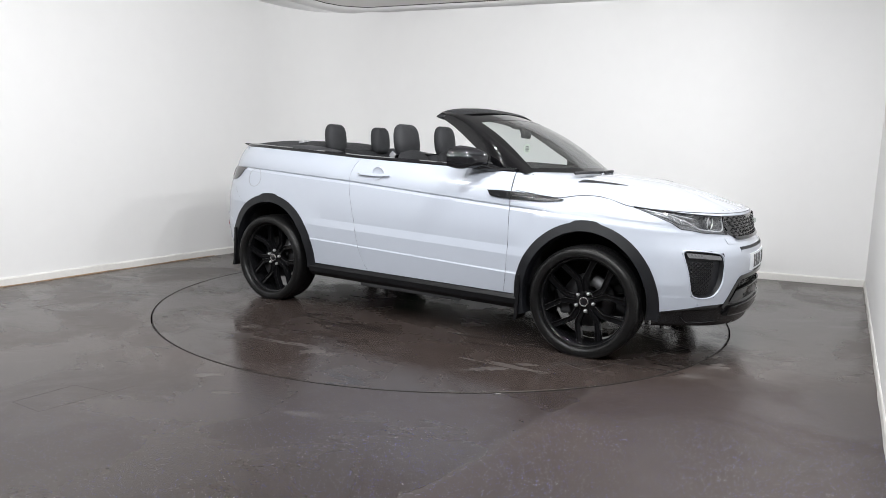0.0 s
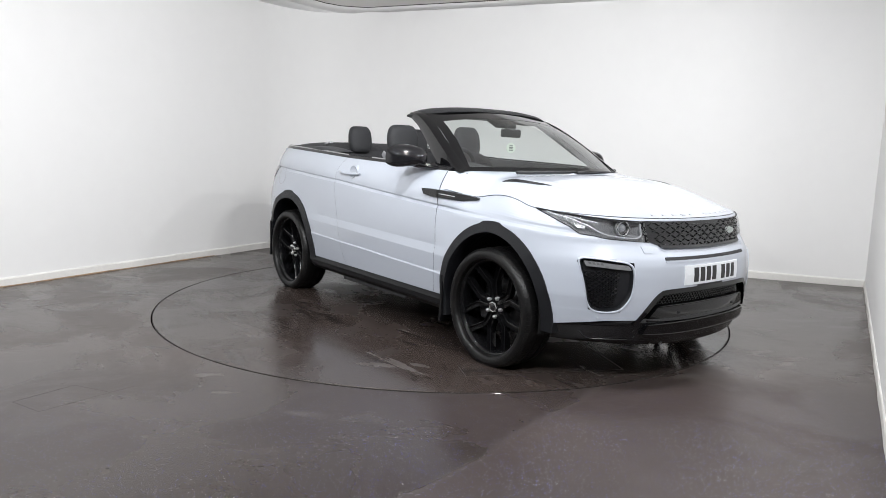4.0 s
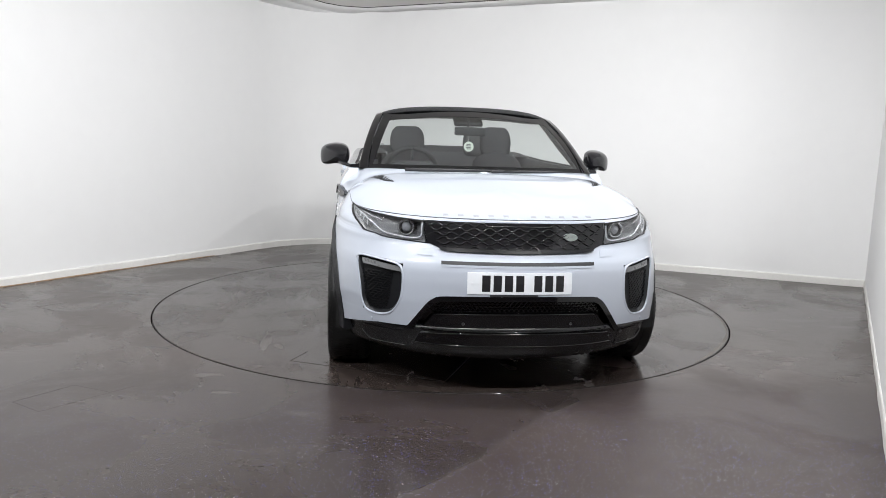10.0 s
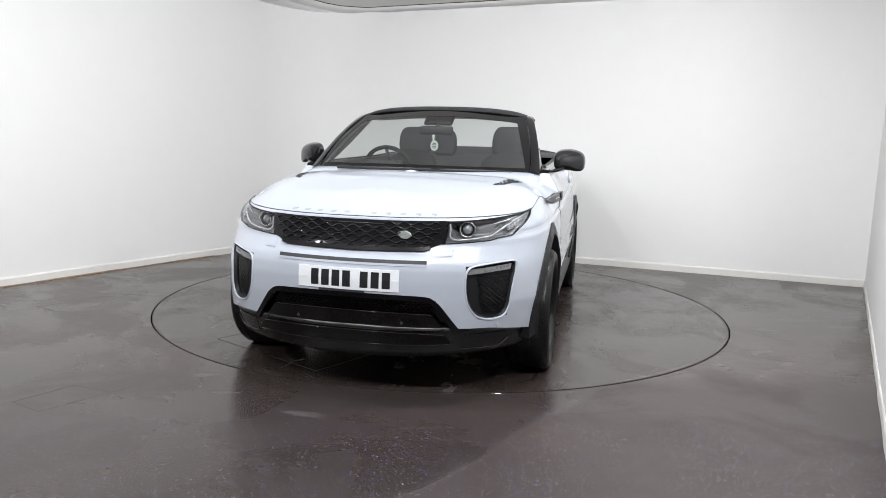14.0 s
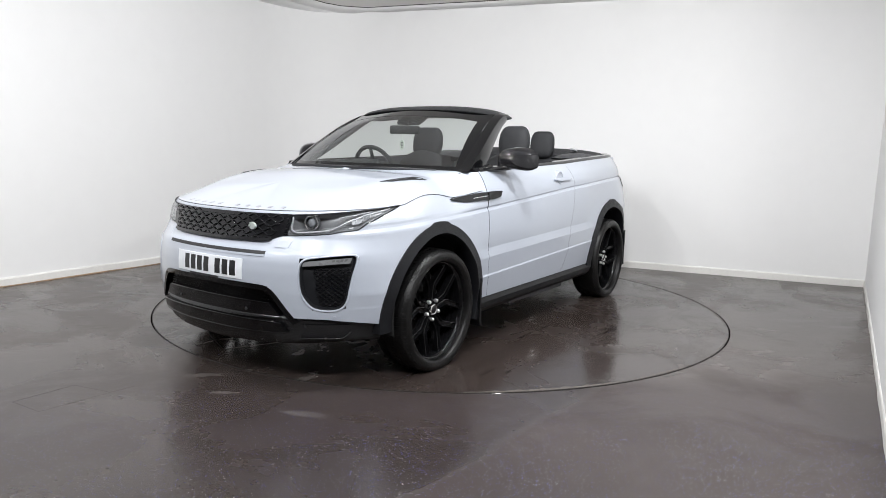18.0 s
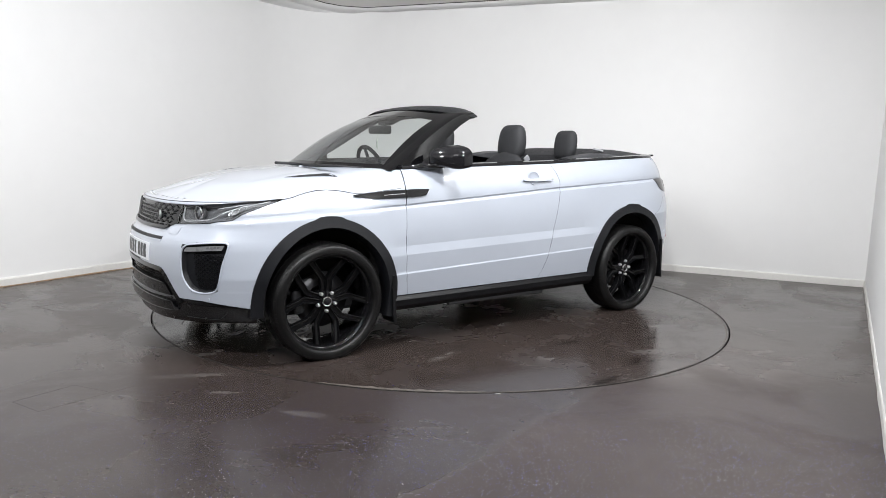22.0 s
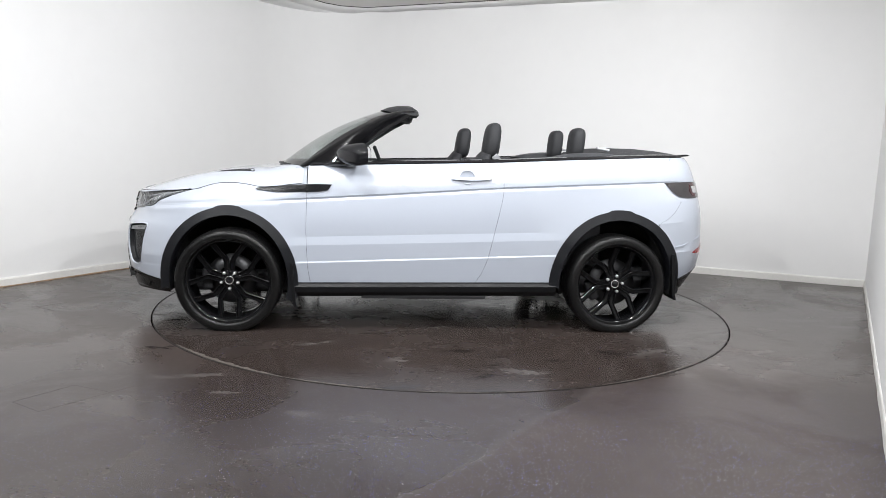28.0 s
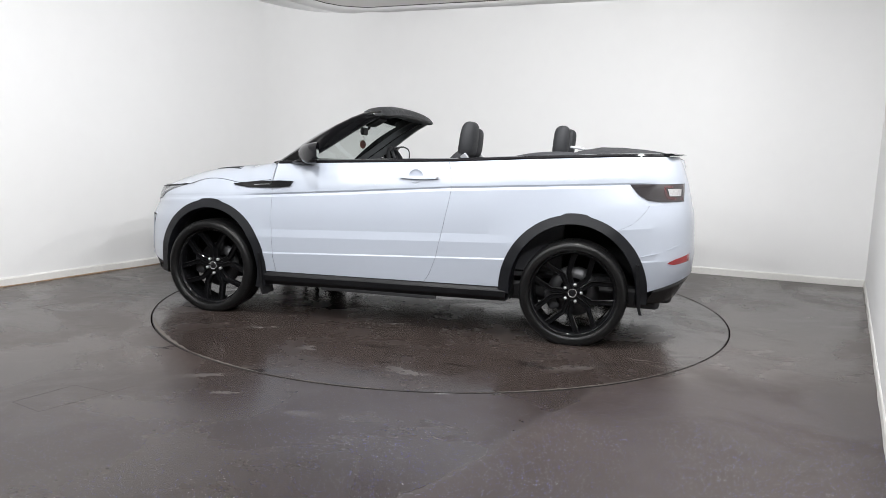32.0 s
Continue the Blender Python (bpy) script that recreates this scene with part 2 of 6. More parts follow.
FLOORM = floor_material("resin_floor")
TABLEM = floor_material("table_floor", True)


# ---------------------------------------------------------------- mesh helpers
def mesh_of(verts, faces, smooth=True, name="mesh"):
    me = bpy.data.meshes.new(name)
    me.from_pydata([tuple(map(float, v)) for v in verts], [], [tuple(f) for f in faces])
    me.validate()
    if smooth:
        me.polygons.foreach_set("use_smooth", [True] * len(me.polygons))
    me.update()
    return me


def from_bm(bm, smooth=False, name="mesh"):
    bmesh.ops.recalc_face_normals(bm, faces=bm.faces)
    me = bpy.data.meshes.new(name)
    bm.to_mesh(me)
    bm.free()
    if smooth:
        me.polygons.foreach_set("use_smooth", [True] * len(me.polygons))
    return me


def thing(name, me, material, label, category, group="", kind=""):
    ob = new(name, me)
    if me is not None:
        me.materials.append(material)
    return tagged(ob, label, category, group, kind)


def part(name, me, material, parent, label="", m=None):
    """One mesh object under a thing or a part."""
    ob = new(name, me)
    if not me.materials:
        me.materials.append(material)
    ob.parent = parent
    if m is not None:
        ob.matrix_basis = m
    return tagged(ob, label)


def rbox(sx, sy, sz, bevel=0.01, seg=2, at=(0, 0, 0)):
    bm = bmesh.new()
    bmesh.ops.create_cube(bm, size=1)
    bmesh.ops.scale(bm, vec=(sx, sy, sz), verts=bm.verts)
    if bevel:
        bmesh.ops.bevel(bm, geom=bm.edges[:], offset=bevel, segments=seg, affect="EDGES", profile=0.5)
    bmesh.ops.translate(bm, vec=at, verts=bm.verts)
    return bm


def loft(rings, closed=True, caps=True, flip=False):
    """Verts and faces between rings of equal length."""
    n = len(rings[0])
    verts = [p for r in rings for p in r]
    faces = []
    for i in range(len(rings) - 1):
        for j in range(n if closed else n - 1):
            k = (j + 1) % n
            faces.append((i * n + j, i * n + k, (i + 1) * n + k, (i + 1) * n + j))
    if caps and closed:
        faces.append(tuple(range(n))[::-1])
        faces.append(tuple((len(rings) - 1) * n + j for j in range(n)))
    if flip:
        faces = [f[::-1] for f in faces]
    return verts, faces


def loft_mesh(rings, closed=True, caps=True, smooth=True):
    v, f = loft(rings, closed, caps)
    bm = bmesh.new()
    vs = [bm.verts.new(p) for p in v]
    for q in f:
        try:
            bm.faces.new([vs[i] for i in q])
        except ValueError:
            pass
    return from_bm(bm, smooth)


def lathe(profile, n=48, smooth=True):
    """Spin a profile of (radius, y) about the y axis."""
    rings = []
    for r, y in profile:
        rings.append([(r * math.cos(2 * math.pi * k / n), y, r * math.sin(2 * math.pi * k / n)) for k in range(n)])
    return loft_mesh(rings, True, False, smooth)


def tube(points, radius, n=8, smooth=True):
    """A round bar along points; radius is one number or one for each point."""
    rings = []
    pts = [Vector(p) for p in points]
    for i, p in enumerate(pts):
        d = (pts[min(i + 1, len(pts) - 1)] - pts[max(i - 1, 0)]).normalized()
        a = d.cross(Vector((0, 0, 1)))
        if a.length < 0.05:
            a = d.cross(Vector((0, 1, 0)))
        a.normalize()
        b = d.cross(a)
        r = radius[i] if isinstance(radius, (list, tuple)) else radius
        rings.append([tuple(p + r * (math.cos(2 * math.pi * k / n) * a + math.sin(2 * math.pi * k / n) * b)) for k in range(n)])
    return loft_mesh(rings, True, True, smooth)


def flat(points, z0, z1):
    """A slab over a plan polygon."""
    bm = bmesh.new()
    lo = [bm.verts.new((x, y, z0)) for x, y in points]
    hi = [bm.verts.new((x, y, z1)) for x, y in points]
    bm.faces.new(lo[::-1])
    bm.faces.new(hi)
    for i in range(len(points)):
        j = (i + 1) % len(points)
        bm.faces.new((lo[i], lo[j], hi[j], hi[i]))
    return from_bm(bm)


# ---------------------------------------------------------------- the room
CORNER_A, CORNER_B = Vector((-1.754, 3.541)), Vector((4.27, 1.19))
CORNER_C, CORNER_D = Vector((1.50, -3.56)), Vector((3.4, -4.6))
CORNER_E, CORNER_F = Vector((3.4, -9.5)), Vector((-7.2, -9.5))
CORNER_G = Vector((-6.98, -5.8))
WALL_H = 3.25


def wall(name, a, b, label, thick=0.12, lo=0.0, lap=1.0):
    d = (b - a).normalized()
    out = Vector((-d.y, d.x))
    e = d * thick * lap
    a2, b2 = a - d * 0.0, b + d * 0.0
    quad = [a2, b2, b2 + out * thick + e, a2 + out * thick - e]
    me = flat([tuple(p) for p in quad[::-1]], lo, WALL_H)
    return thing(name, me, WALLM, label, "wall", kind="structure")


def skirting(name, a, b, h=0.075, thick=0.016):
    d = (b - a).normalized()
    inn = Vector((d.y, -d.x))
    rings = []
    n = 24 if (b - a).length > 0.5 else 1
    for i in range(n + 1):
        p = a + (b - a) * (i / n)
        wob = 0.002 * math.sin(i * 2.3)
        prof = [(-0.002, 0.0), (thick + wob, 0.0), (thick + wob, h - 0.012), (thick - 0.006, h), (-0.002, h)]
        rings.append([(p.x + inn.x * s, p.y + inn.y * s, z) for s, z in prof])
    me = loft_mesh(rings, True, True, False)
    return thing(name, me, SKIRTM, "white painted timber skirting board, scuffed along the floor", "skirting", kind="structure")


LEFT_DIR, BACK_DIR = (CORNER_A - CORNER_G).normalized(), (CORNER_B - CORNER_A).normalized()
ROUND = 0.95
TAN_A, TAN_B = CORNER_A - LEFT_DIR * ROUND, CORNER_A + BACK_DIR * ROUND


def corner_curve(n=28):
    """The rounded corner between the left and the back wall, seen from above."""
    pts = []
    for i in range(n + 1):
        f = i / n
        pts.append(TAN_A * (1 - f) ** 2 + CORNER_A * 2 * f * (1 - f) + TAN_B * f ** 2)
    return pts


def corner_wall():
    rings = []
    for p in corner_curve():
        o = (p - Vector((0.6, 0.4))).normalized() * 0.12
        rings.append([(p.x, p.y, 0), (p.x, p.y, WALL_H), (p.x + o.x, p.y + o.y, WALL_H), (p.x + o.x, p.y + o.y, 0)])
    me = loft_mesh(rings, True, True, True)
    me.set_sharp_from_angle(angle=radians(40))
    return thing("wall_corner", me, WALLM, "rounded white plastered corner between two walls", "wall", kind="structure")


corner_wall()
wall("wall_left", CORNER_G, TAN_A, "plain white painted studio wall with faint scuffs")
wall("wall_back", TAN_B, CORNER_B + BACK_DIR * 0.03, "plain white painted studio wall behind the turntable")
RIGHT_OUT = Vector((0.0095, -0.0055))
wall("wall_right", CORNER_B + RIGHT_OUT, CORNER_C + RIGHT_OUT, "plain white painted wall in soft shade")
wall("wall_return", CORNER_C + Vector((0.09, -0.05)), CORNER_D, "plain white painted return wall", lap=0.0)
wall("wall_side", CORNER_D, CORNER_E, "plain white painted wall")
wall("wall_front", CORNER_E, CORNER_F, "plain white painted wall")
wall("wall_far", CORNER_F, CORNER_G, "plain white painted wall")
skirting("baseboard_left", CORNER_G, TAN_A)
# brownish sealant along the foot of the left wall
SEALM = mat("sealant_brown", (0.30, 0.205, 0.125), 0.6, vary=0.45, scale=7)
seal_rings = []
for i in range(41):
    p = CORNER_G + (TAN_A - CORNER_G) * (0.30 + 0.62 * i / 40)
    inn = Vector((LEFT_DIR.y, -LEFT_DIR.x))
    w = 0.018 + (0.010 + 0.006 * math.sin(i * 1.9) + 0.004 * math.sin(i * 4.7)) * (1 - i / 44)
    seal_rings.append([(p.x + inn.x * s, p.y + inn.y * s, z) for s, z in ((0.014, 0.0), (w, 0.0), (w, 0.004), (0.014, 0.012))])
thing("floor_sealant", loft_mesh(seal_rings, True, True, False), SEALM, "stained brown sealant along the skirting board", "sealant", kind="structure")
skirting("baseboard_back", TAN_B, CORNER_B)
skirting("baseboard_right", CORNER_B + RIGHT_OUT, CORNER_C + RIGHT_OUT, 0.07, 0.008)
cc = corner_curve(8)
for a, b in zip(cc, cc[1:]):
    skirting("baseboard_corner", a, b)


def ring_floor(name, poly, r, z0, z1, material, label):
    """A floor slab with a round hole for the turntable."""
    n = 144
    hole = [(r * math.cos(2 * math.pi * k / n), r * math.sin(2 * math.pi * k / n)) for k in range(n)]

    def edge(angle):
        d = Vector((math.cos(angle), math.sin(angle)))
        best = 99
        for i in range(len(poly)):
            a, b = poly[i], poly[(i + 1) % len(poly)]
            e = b - a
            den = d.x * e.y - d.y * e.x
            if abs(den) < 1e-9:
                continue
            s = (a.x * e.y - a.y * e.x) / den
            u = (a.x * d.y - a.y * d.x) / den
            if s > 0 and -1e-6 <= u <= 1 + 1e-6:
                best = min(best, s)
        return d * best
    outer = []
    for k in range(n):
        outer.append(tuple(edge(2 * math.pi * k / n)))
    rings = [[(*p, z0) for p in outer], [(*p, z1) for p in outer], [(*p, z1) for p in hole], [(*p, z0) for p in hole]]
    me = loft_mesh(rings + [rings[0]], True, False, False)
    return thing(name, me, material, label, "floor", kind="structure")


FLOOR_POLY = [Vector(p) for p in ((-1.8, 3.75), (4.6, 1.3), (1.85, -3.55), (2.6, -9.6), (-7.3, -9.6), (-7.2, -5.8))]
ring_floor("floor", FLOOR_POLY, TABLE_R + 0.003, -0.12, 0.0, FLOORM, "dark brown resin floor with pale flakes and damp sheen")
me_sub = flat([(-8, -10), (5, -10), (5, 4.2), (-8, 4.2)], -0.30, -0.10)
thing("ground", me_sub, GAPM, "dark concrete base under the floor", "ground", kind="structure")

# ceiling: a bulkhead along the walls, a sloping cove and the raised middle
COVE_LOW = [(-6.3, -6.1), (-1.88, 2.65), (-1.62, 3.02), (-1.39, 3.27), (-1.04, 3.30), (-0.68, 3.11), (-0.32, 2.97), (0.36, 2.71), (1.05, 2.44), (4.3, 1.18)]
COVE_TOP = [(-6.15, -6.2), (-1.65, 2.74), (-1.50, 2.96), (-1.33, 3.10), (-1.03, 3.16), (-0.67, 3.02), (-0.32, 2.88), (0.36, 2.62), (1.05, 2.34), (4.2, 1.08)]


def strip(lo, hi, z_lo, z_hi, back=0.02):
    rings = []
    for (a, b), (c, d) in zip(lo, hi):
        rings.append([(a, b, z_lo), (c, d, z_hi), (c, d, z_hi + back), (a, b, z_lo + back)])
    return loft_mesh(rings, True, True, True)


bulk_out = [(-7.0, -6.0), (-1.95, 3.2), (-1.85, 3.5), (-1.754, 3.6), (-1.6, 3.6), (-0.68, 3.2), (-0.3, 3.05), (0.4, 2.8), (1.1, 2.5), (4.35, 1.25)]
thing("ceiling_bulkhead", strip(bulk_out, COVE_LOW, 2.931, 2.931), WALLM, "white plastered soffit along the wall tops", "ceiling", kind="structure")
thing("ceiling_cove", strip(COVE_LOW, COVE_TOP, 2.93, 2.977), WALLM, "white curved cove under the ceiling edge", "ceiling", kind="structure")
thing("ceiling", flat([(-8, -10), (5, -10), (5, 4.2), (-8, 4.2)], CEIL, CEIL + 0.1), CEILM, "off-white studio ceiling", "ceiling", kind="structure")
# strip between cove and ceiling, coloured dark for the shade of a gap
thing("trim", strip(COVE_TOP, [(x * 1.0 + 0.004, y - 0.006) for x, y in COVE_TOP], 2.977, 2.9848, 0.001), JOINTM, "thin strip along the cove, coloured dark as gap shade", "trim", kind="structure")

for lx, ly, watts, lean, swing in LAMPS:
    body = thing("ceiling_light", None, None, "small white ceiling floodlight, switched on", "ceiling light", "ceiling lights")
    body.matrix_basis = pose(lx, ly, CEIL, 0, 0, 0)
    part("housing", from_bm(rbox(0.16, 0.12, 0.035, 0.006, 1)), FRAMEM, body, "", pose(0, 0, -0.10, lean, swing, 0) @ Matrix.Translation((0, 0, 0.022)))
    part("stem", from_bm(rbox(0.05, 0.05, 0.09, 0.006, 1, (0, 0, -0.045))), FRAMEM, body)


# ---------------------------------------------------------------- turntable
n_t = 160
disc_rings = []
for rr, zz in ((0.001, -0.06), (TABLE_R - 0.005, -0.06), (TABLE_R - 0.005, -0.004), (TABLE_R - 0.008, 0.0), (0.001, 0.0)):
    disc_rings.append([(rr * math.cos(2 * math.pi * k / n_t), rr * math.sin(2 * math.pi * k / n_t), zz) for k in range(n_t)])
turntable = thing("turntable", loft_mesh(disc_rings, True, True, False), TABLEM,
                  "round dark resin vehicle turntable, damp and streaked", "turntable")

def joint_lines(name, segs, parent, width=0.007, label="", material=None):
    """Dark joints cut in the floor, 1 mm proud of it as thin beads."""
    for a, b in segs:
        a, b = Vector(a), Vector(b)
        d = (b - a).normalized()
        n = Vector((-d.y, d.x)) * width / 2
        me = flat([tuple(a - n), tuple(b - n), tuple(b + n), tuple(a + n)], -0.004, 0.0006)
        if parent:
            part(name, me, JOINTM, parent)
        else:
            thing(name, me, material or JOINTM, label, "floor joint", "joints in the floor", "structure")


p0, du, dv = Vector((1.648, -1.087)), Vector((0.424, 0.906)), Vector((-0.906, 0.424))
joint_lines("hatch_joint", [(p0, p0 + du * 0.95), (p0, p0 + dv * 0.20), (p0 + du * 0.95, p0 + du * 0.95 + dv * 0.5)], turntable)
# flush strip round the rim, coloured dark for the shade of the table's gap
ring_in = [[(r * math.cos(2 * math.pi * k / n_t), r * math.sin(2 * math.pi * k / n_t), z) for k in range(n_t)] for r, z in ((TABLE_R - 0.011, -0.002), (TABLE_R - 0.010, 0.0012), (TABLE_R - 0.006, 0.0012), (TABLE_R - 0.005, -0.03), (TABLE_R - 0.011, -0.03))]
part("edge_strip", loft_mesh(ring_in + [ring_in[0]], True, False, False), mat("rim_gap_shade", (0.014, 0.012, 0.011), 0.6, metal=0.0, vary=0.3, scale=6), turntable, "flush strip coloured dark as the shaded rim gap")
# pale worn bands on the table's rim
WORNM = mat("worn_resin", (0.095, 0.082, 0.072), 0.45, vary=0.4, scale=9)
for start, stop, least, most in ((37.0, 62.0, 0.004, 0.034), (62.0, 78.0, 0.003, 0.016), (80.0, 99.0, 0.001, 0.008), (108.0, 140.0, 0.002, 0.013), (196.0, 214.0, 0.002, 0.014), (300.0, 322.0, 0.001, 0.010)):
    wear = []
    for k in range(41):
        f = k / 40
        a = radians(start + (stop - start) * f)
        wd = least + most * math.sin(math.pi * f) ** 0.7 * (0.65 + 0.35 * math.sin(k * 1.7 + start) * math.sin(k * 0.61))
        wear.append([((TABLE_R - 0.016 - q) * math.cos(a), (TABLE_R - 0.016 - q) * math.sin(a), z) for q, z in ((0.0, -0.003), (0.0, 0.0009), (wd, 0.0007), (wd, -0.003))])
    part("worn_band", loft_mesh(wear, True, True, False), WORNM, turntable, "pale worn band along the rim")
joint_lines("floor_joint", [((-2.02, -2.53), (-1.93, -2.39)), ((-3.03, -0.63), (-2.89, -0.47)), ((-3.03, -0.63), (-2.82, -0.75))], None, 0.0028, "thin dark joint of a floor hatch")

joint_lines("floor_joint", [((-1.93, -2.39), (-1.86, -2.28)), ((-1.86, -2.28), (-1.65, -2.36)), ((-1.83, -2.64), (-1.56, -2.27)), ((-2.02, -2.53), (-1.83, -2.64))], None, 0.0028, "faint worn joint of a floor hatch", FAINTM)

# ---------------------------------------------------------------- the car's body shape
# car space: x forward, y to its left, z up, origin on the ground midway between the axles
X0F, X0R, NF, NR = 1.4, -1.25, 2.4, 3.6


def lerp_tab(x, xs, ys):
    return float(np.interp(x, xs, ys))


def nose_x(z):
    return lerp_tab(z, [0.12, 0.184, 0.29, 0.36, 0.50, 0.60, 0.66, 0.70, 0.735, 0.78, 0.90, 0.95],
                    [2.06, 2.138, 2.168, 2.180, 2.190, 2.192, 2.186, 2.172, 2.146, 2.118, 2.100, 2.07])


def tail_x(z):
    return lerp_tab(z, [0.30, 0.376, 0.465, 0.60, 0.86, 1.07, 1.20, 1.25], [-2.04, -2.09, -2.125, -2.135, -2.115, -2.065, -2.02, -1.99])


def hood_edge_z(x):
    return lerp_tab(x, [0.82, 0.95, 1.06, 1.12, 1.16, 1.21, 1.26, 1.32, 1.38, 1.43, 1.48, 1.53, 1.58, 1.8, 2.0, 2.15], [1.003, 0.986, 0.970, 0.968, 0.973, 0.982, 0.989, 0.992, 0.989, 0.981, 0.966, 0.948, 0.938, 0.922, 0.910, 0.902])


def belt_z(x):
    return lerp_tab(x, [-2.1, -1.808, -1.541, -0.937, -0.503, 0.078, 0.383, 0.82, 1.0], [1.243, 1.240, 1.232, 1.200, 1.173, 1.150, 1.138, 1.118, 1.11])


def band_share(x):
    """How far the door's lower band is pressed in at x."""
    return min(1.0, max(0.0, (0.95 - x) / 0.12)) * min(1.0, max(0.0, (x + 0.92) / 0.16))


def band_height(x):
    """1 where the band keeps its own height, 0 past the wheels."""
    return min(1.0, max(0.0, (1.40 - x) / 0.4)) * min(1.0, max(0.0, (x + 1.60) / 0.5))


def profile(x, hood):
    """Heights and half widths of the side at x, from sill to top edge."""
    z0 = lerp_tab(x, [-2.2, -1.95, -1.75, -0.88, 0.8, 1.7, 2.0, 2.2], [0.50, 0.42, 0.36, 0.352, 0.336, 0.325, 0.372, 0.376])
    zl = 0.477 - 0.0400 * (x - 0.806)
    zm = 0.581 - 0.0807 * (x - 0.804)
    # lower edge of the door's bright band; it runs out towards both wheels
    on = band_share(x)
    lay = band_height(x)
    zb = (0.593 - 0.035 * (x - 0.766)) * lay + zm * (1 - lay)
    zc = lerp_tab(x, [-2.1, -1.642, -0.457, 0.304, 1.063, 1.6, 2.2], [1.085, 1.069, 1.002, 0.943, 0.889, 0.855, 0.80])
    zt = hood_edge_z(x) if hood else belt_z(x)
    if x > 1.6:
        k = min(1, (x - 1.6) / 0.4)
        zl = zl * (1 - k) + 0.43 * k
        zm = zm * (1 - k) + 0.50 * k
    ytop = lerp_tab(x, [0.82, 1.147, 1.45, 2.2], [0.915, 0.868, 0.852, 0.84]) if hood else lerp_tab(x, [-2.1, -1.0, 0.3, 0.82], [0.80, 0.845, 0.868, 0.86])
    d = (0.925 - ytop) if hood else 0.0
    g = min(1.0, max(0.0, (x - 0.7) / 0.7)) if x > 0 else 0.0
    r = 0.05 * min(1.0, max(0.0, (-x - 0.7) / 1.0))
    # the creases fade out into the nose
    s = 1.0 - min(1.0, max(0.0, (x - 0.86) / 0.28))
    if x < -1.75:
        s = max(0.0, 1 - (-1.75 - x) / 0.2)
    if x > 1.6:
        zb = zm
    mid = (zm + zc) / 2
    zt_band = (zb + 0.056) * lay + mid * (1 - lay)
    up = min(1.0, max(0.0, (zt_band - zb) / max(0.01, mid - zb)))
    zs = [z0, zl - 0.006, zl + 0.004, zb, zt_band, zc - 0.028, zc - 0.010, zc + 0.002]
    g2 = 0.007 * min(1.0, max(0.0, (-x - 0.3) / 0.7))
    low = min(1.0, max(0.0, (x - 1.25) / 0.4))
    ys = [0.928 + 0.014 * low, 0.950 + g2 * 0.5, 0.950 + g2 * 0.5 - 0.004 * s, 0.9555 - 0.0015 * on, 0.9555 - (0.0015 + 0.10 * d + 0.34 * r) * up - 0.0050 * on, 0.9505 - 0.22 * d - 0.78 * r, 0.947 - 0.010 * s - 0.32 * d - 0.92 * r, 0.946 - 0.36 * d - r]
    ys = [y * (0.989 if i < 4 else 0.985 if i < 5 else 0.978) for i, y in enumerate(ys)]
    ytop *= 0.978
    for f in (0.125, 0.25, 0.375, 0.5, 0.625, 0.75, 0.875, 1.0):
        w = f ** (1.9 - 0.75 * (1 - s) * min(1.0, max(0.0, (1.60 - x) / 0.3)) * (x > 0))
        zs.append(zc + 0.003 + (zt - zc - 0.003) * f)
        ys.append(ys[7] + (ytop - ys[7]) * w)
    return zs, ys


def squeeze(x, z):
    if x > X0F:
        q = min(1.0, (x - X0F) / (nose_x(z) - X0F))
        return max(0.0, 1 - q ** NF) ** (1 / NF)
    if x < X0R:
        q = min(1.0, (x - X0R) / (tail_x(z) - X0R))
        return max(0.0, 1 - q ** NR) ** (1 / NR)
    return 1.0


def side_y(x, z):
    """Half width of the painted body at x and height z."""
    zs, ys = profile(x, x > 0.82)
    return float(np.interp(z, zs, ys)) * squeeze(x, z)


def front_x(y, z):
    """How far forward the nose reaches at y and z."""
    x, y = 1.9, abs(y)
    for _ in range(8):
        zs, ys = profile(min(x, 2.1), True)
        w = float(np.interp(z, zs, ys))
        x = X0F + (nose_x(z) - X0F) * max(0.0, 1 - min(1, y / w) ** NF) ** (1 / NF)
    return x


LEVELS = [0, 0.34, 0.67, 1, 2, 2.33, 2.67, 3, 3.2, 3.4, 3.6, 3.8, 4, 4.25, 4.5, 4.75, 5, 5.5, 6, 7, 7.5, 8, 8.5, 9, 9.5, 10, 10.5, 11, 11.5, 12, 12.5, 13, 13.5, 14, 14.5, 15]


NOSE_LEVELS = [k / 10 for k in range(80)] + [8 + k / 4 for k in range(29)]


def place(x, lev, hood):
    """Point of the left side at x on a level of the profile."""
    zs, ys = profile(x, hood)
    i = min(int(lev), len(zs) - 2)
    f = lev - i
    z = zs[i] + (zs[i + 1] - zs[i]) * f
    y = ys[i] + (ys[i + 1] - ys[i]) * f
    if i == 4:
        # the door's face bows out above the band
        y += 0.0065 * band_share(x) * math.sin(math.pi * f)
    return x, y * squeeze(x, z), z


def along(tau, front):
    """Position along the car round its rounded end: tau 0 where the rounding starts, 1 on the middle line."""
    return math.sin(math.pi / 2 * tau) ** (2 / (NF if front else NR))


ARCHES = [(1.33, 0.34, 0.405, 0.455), (-1.33, 0.345, 0.43, 0.475)]


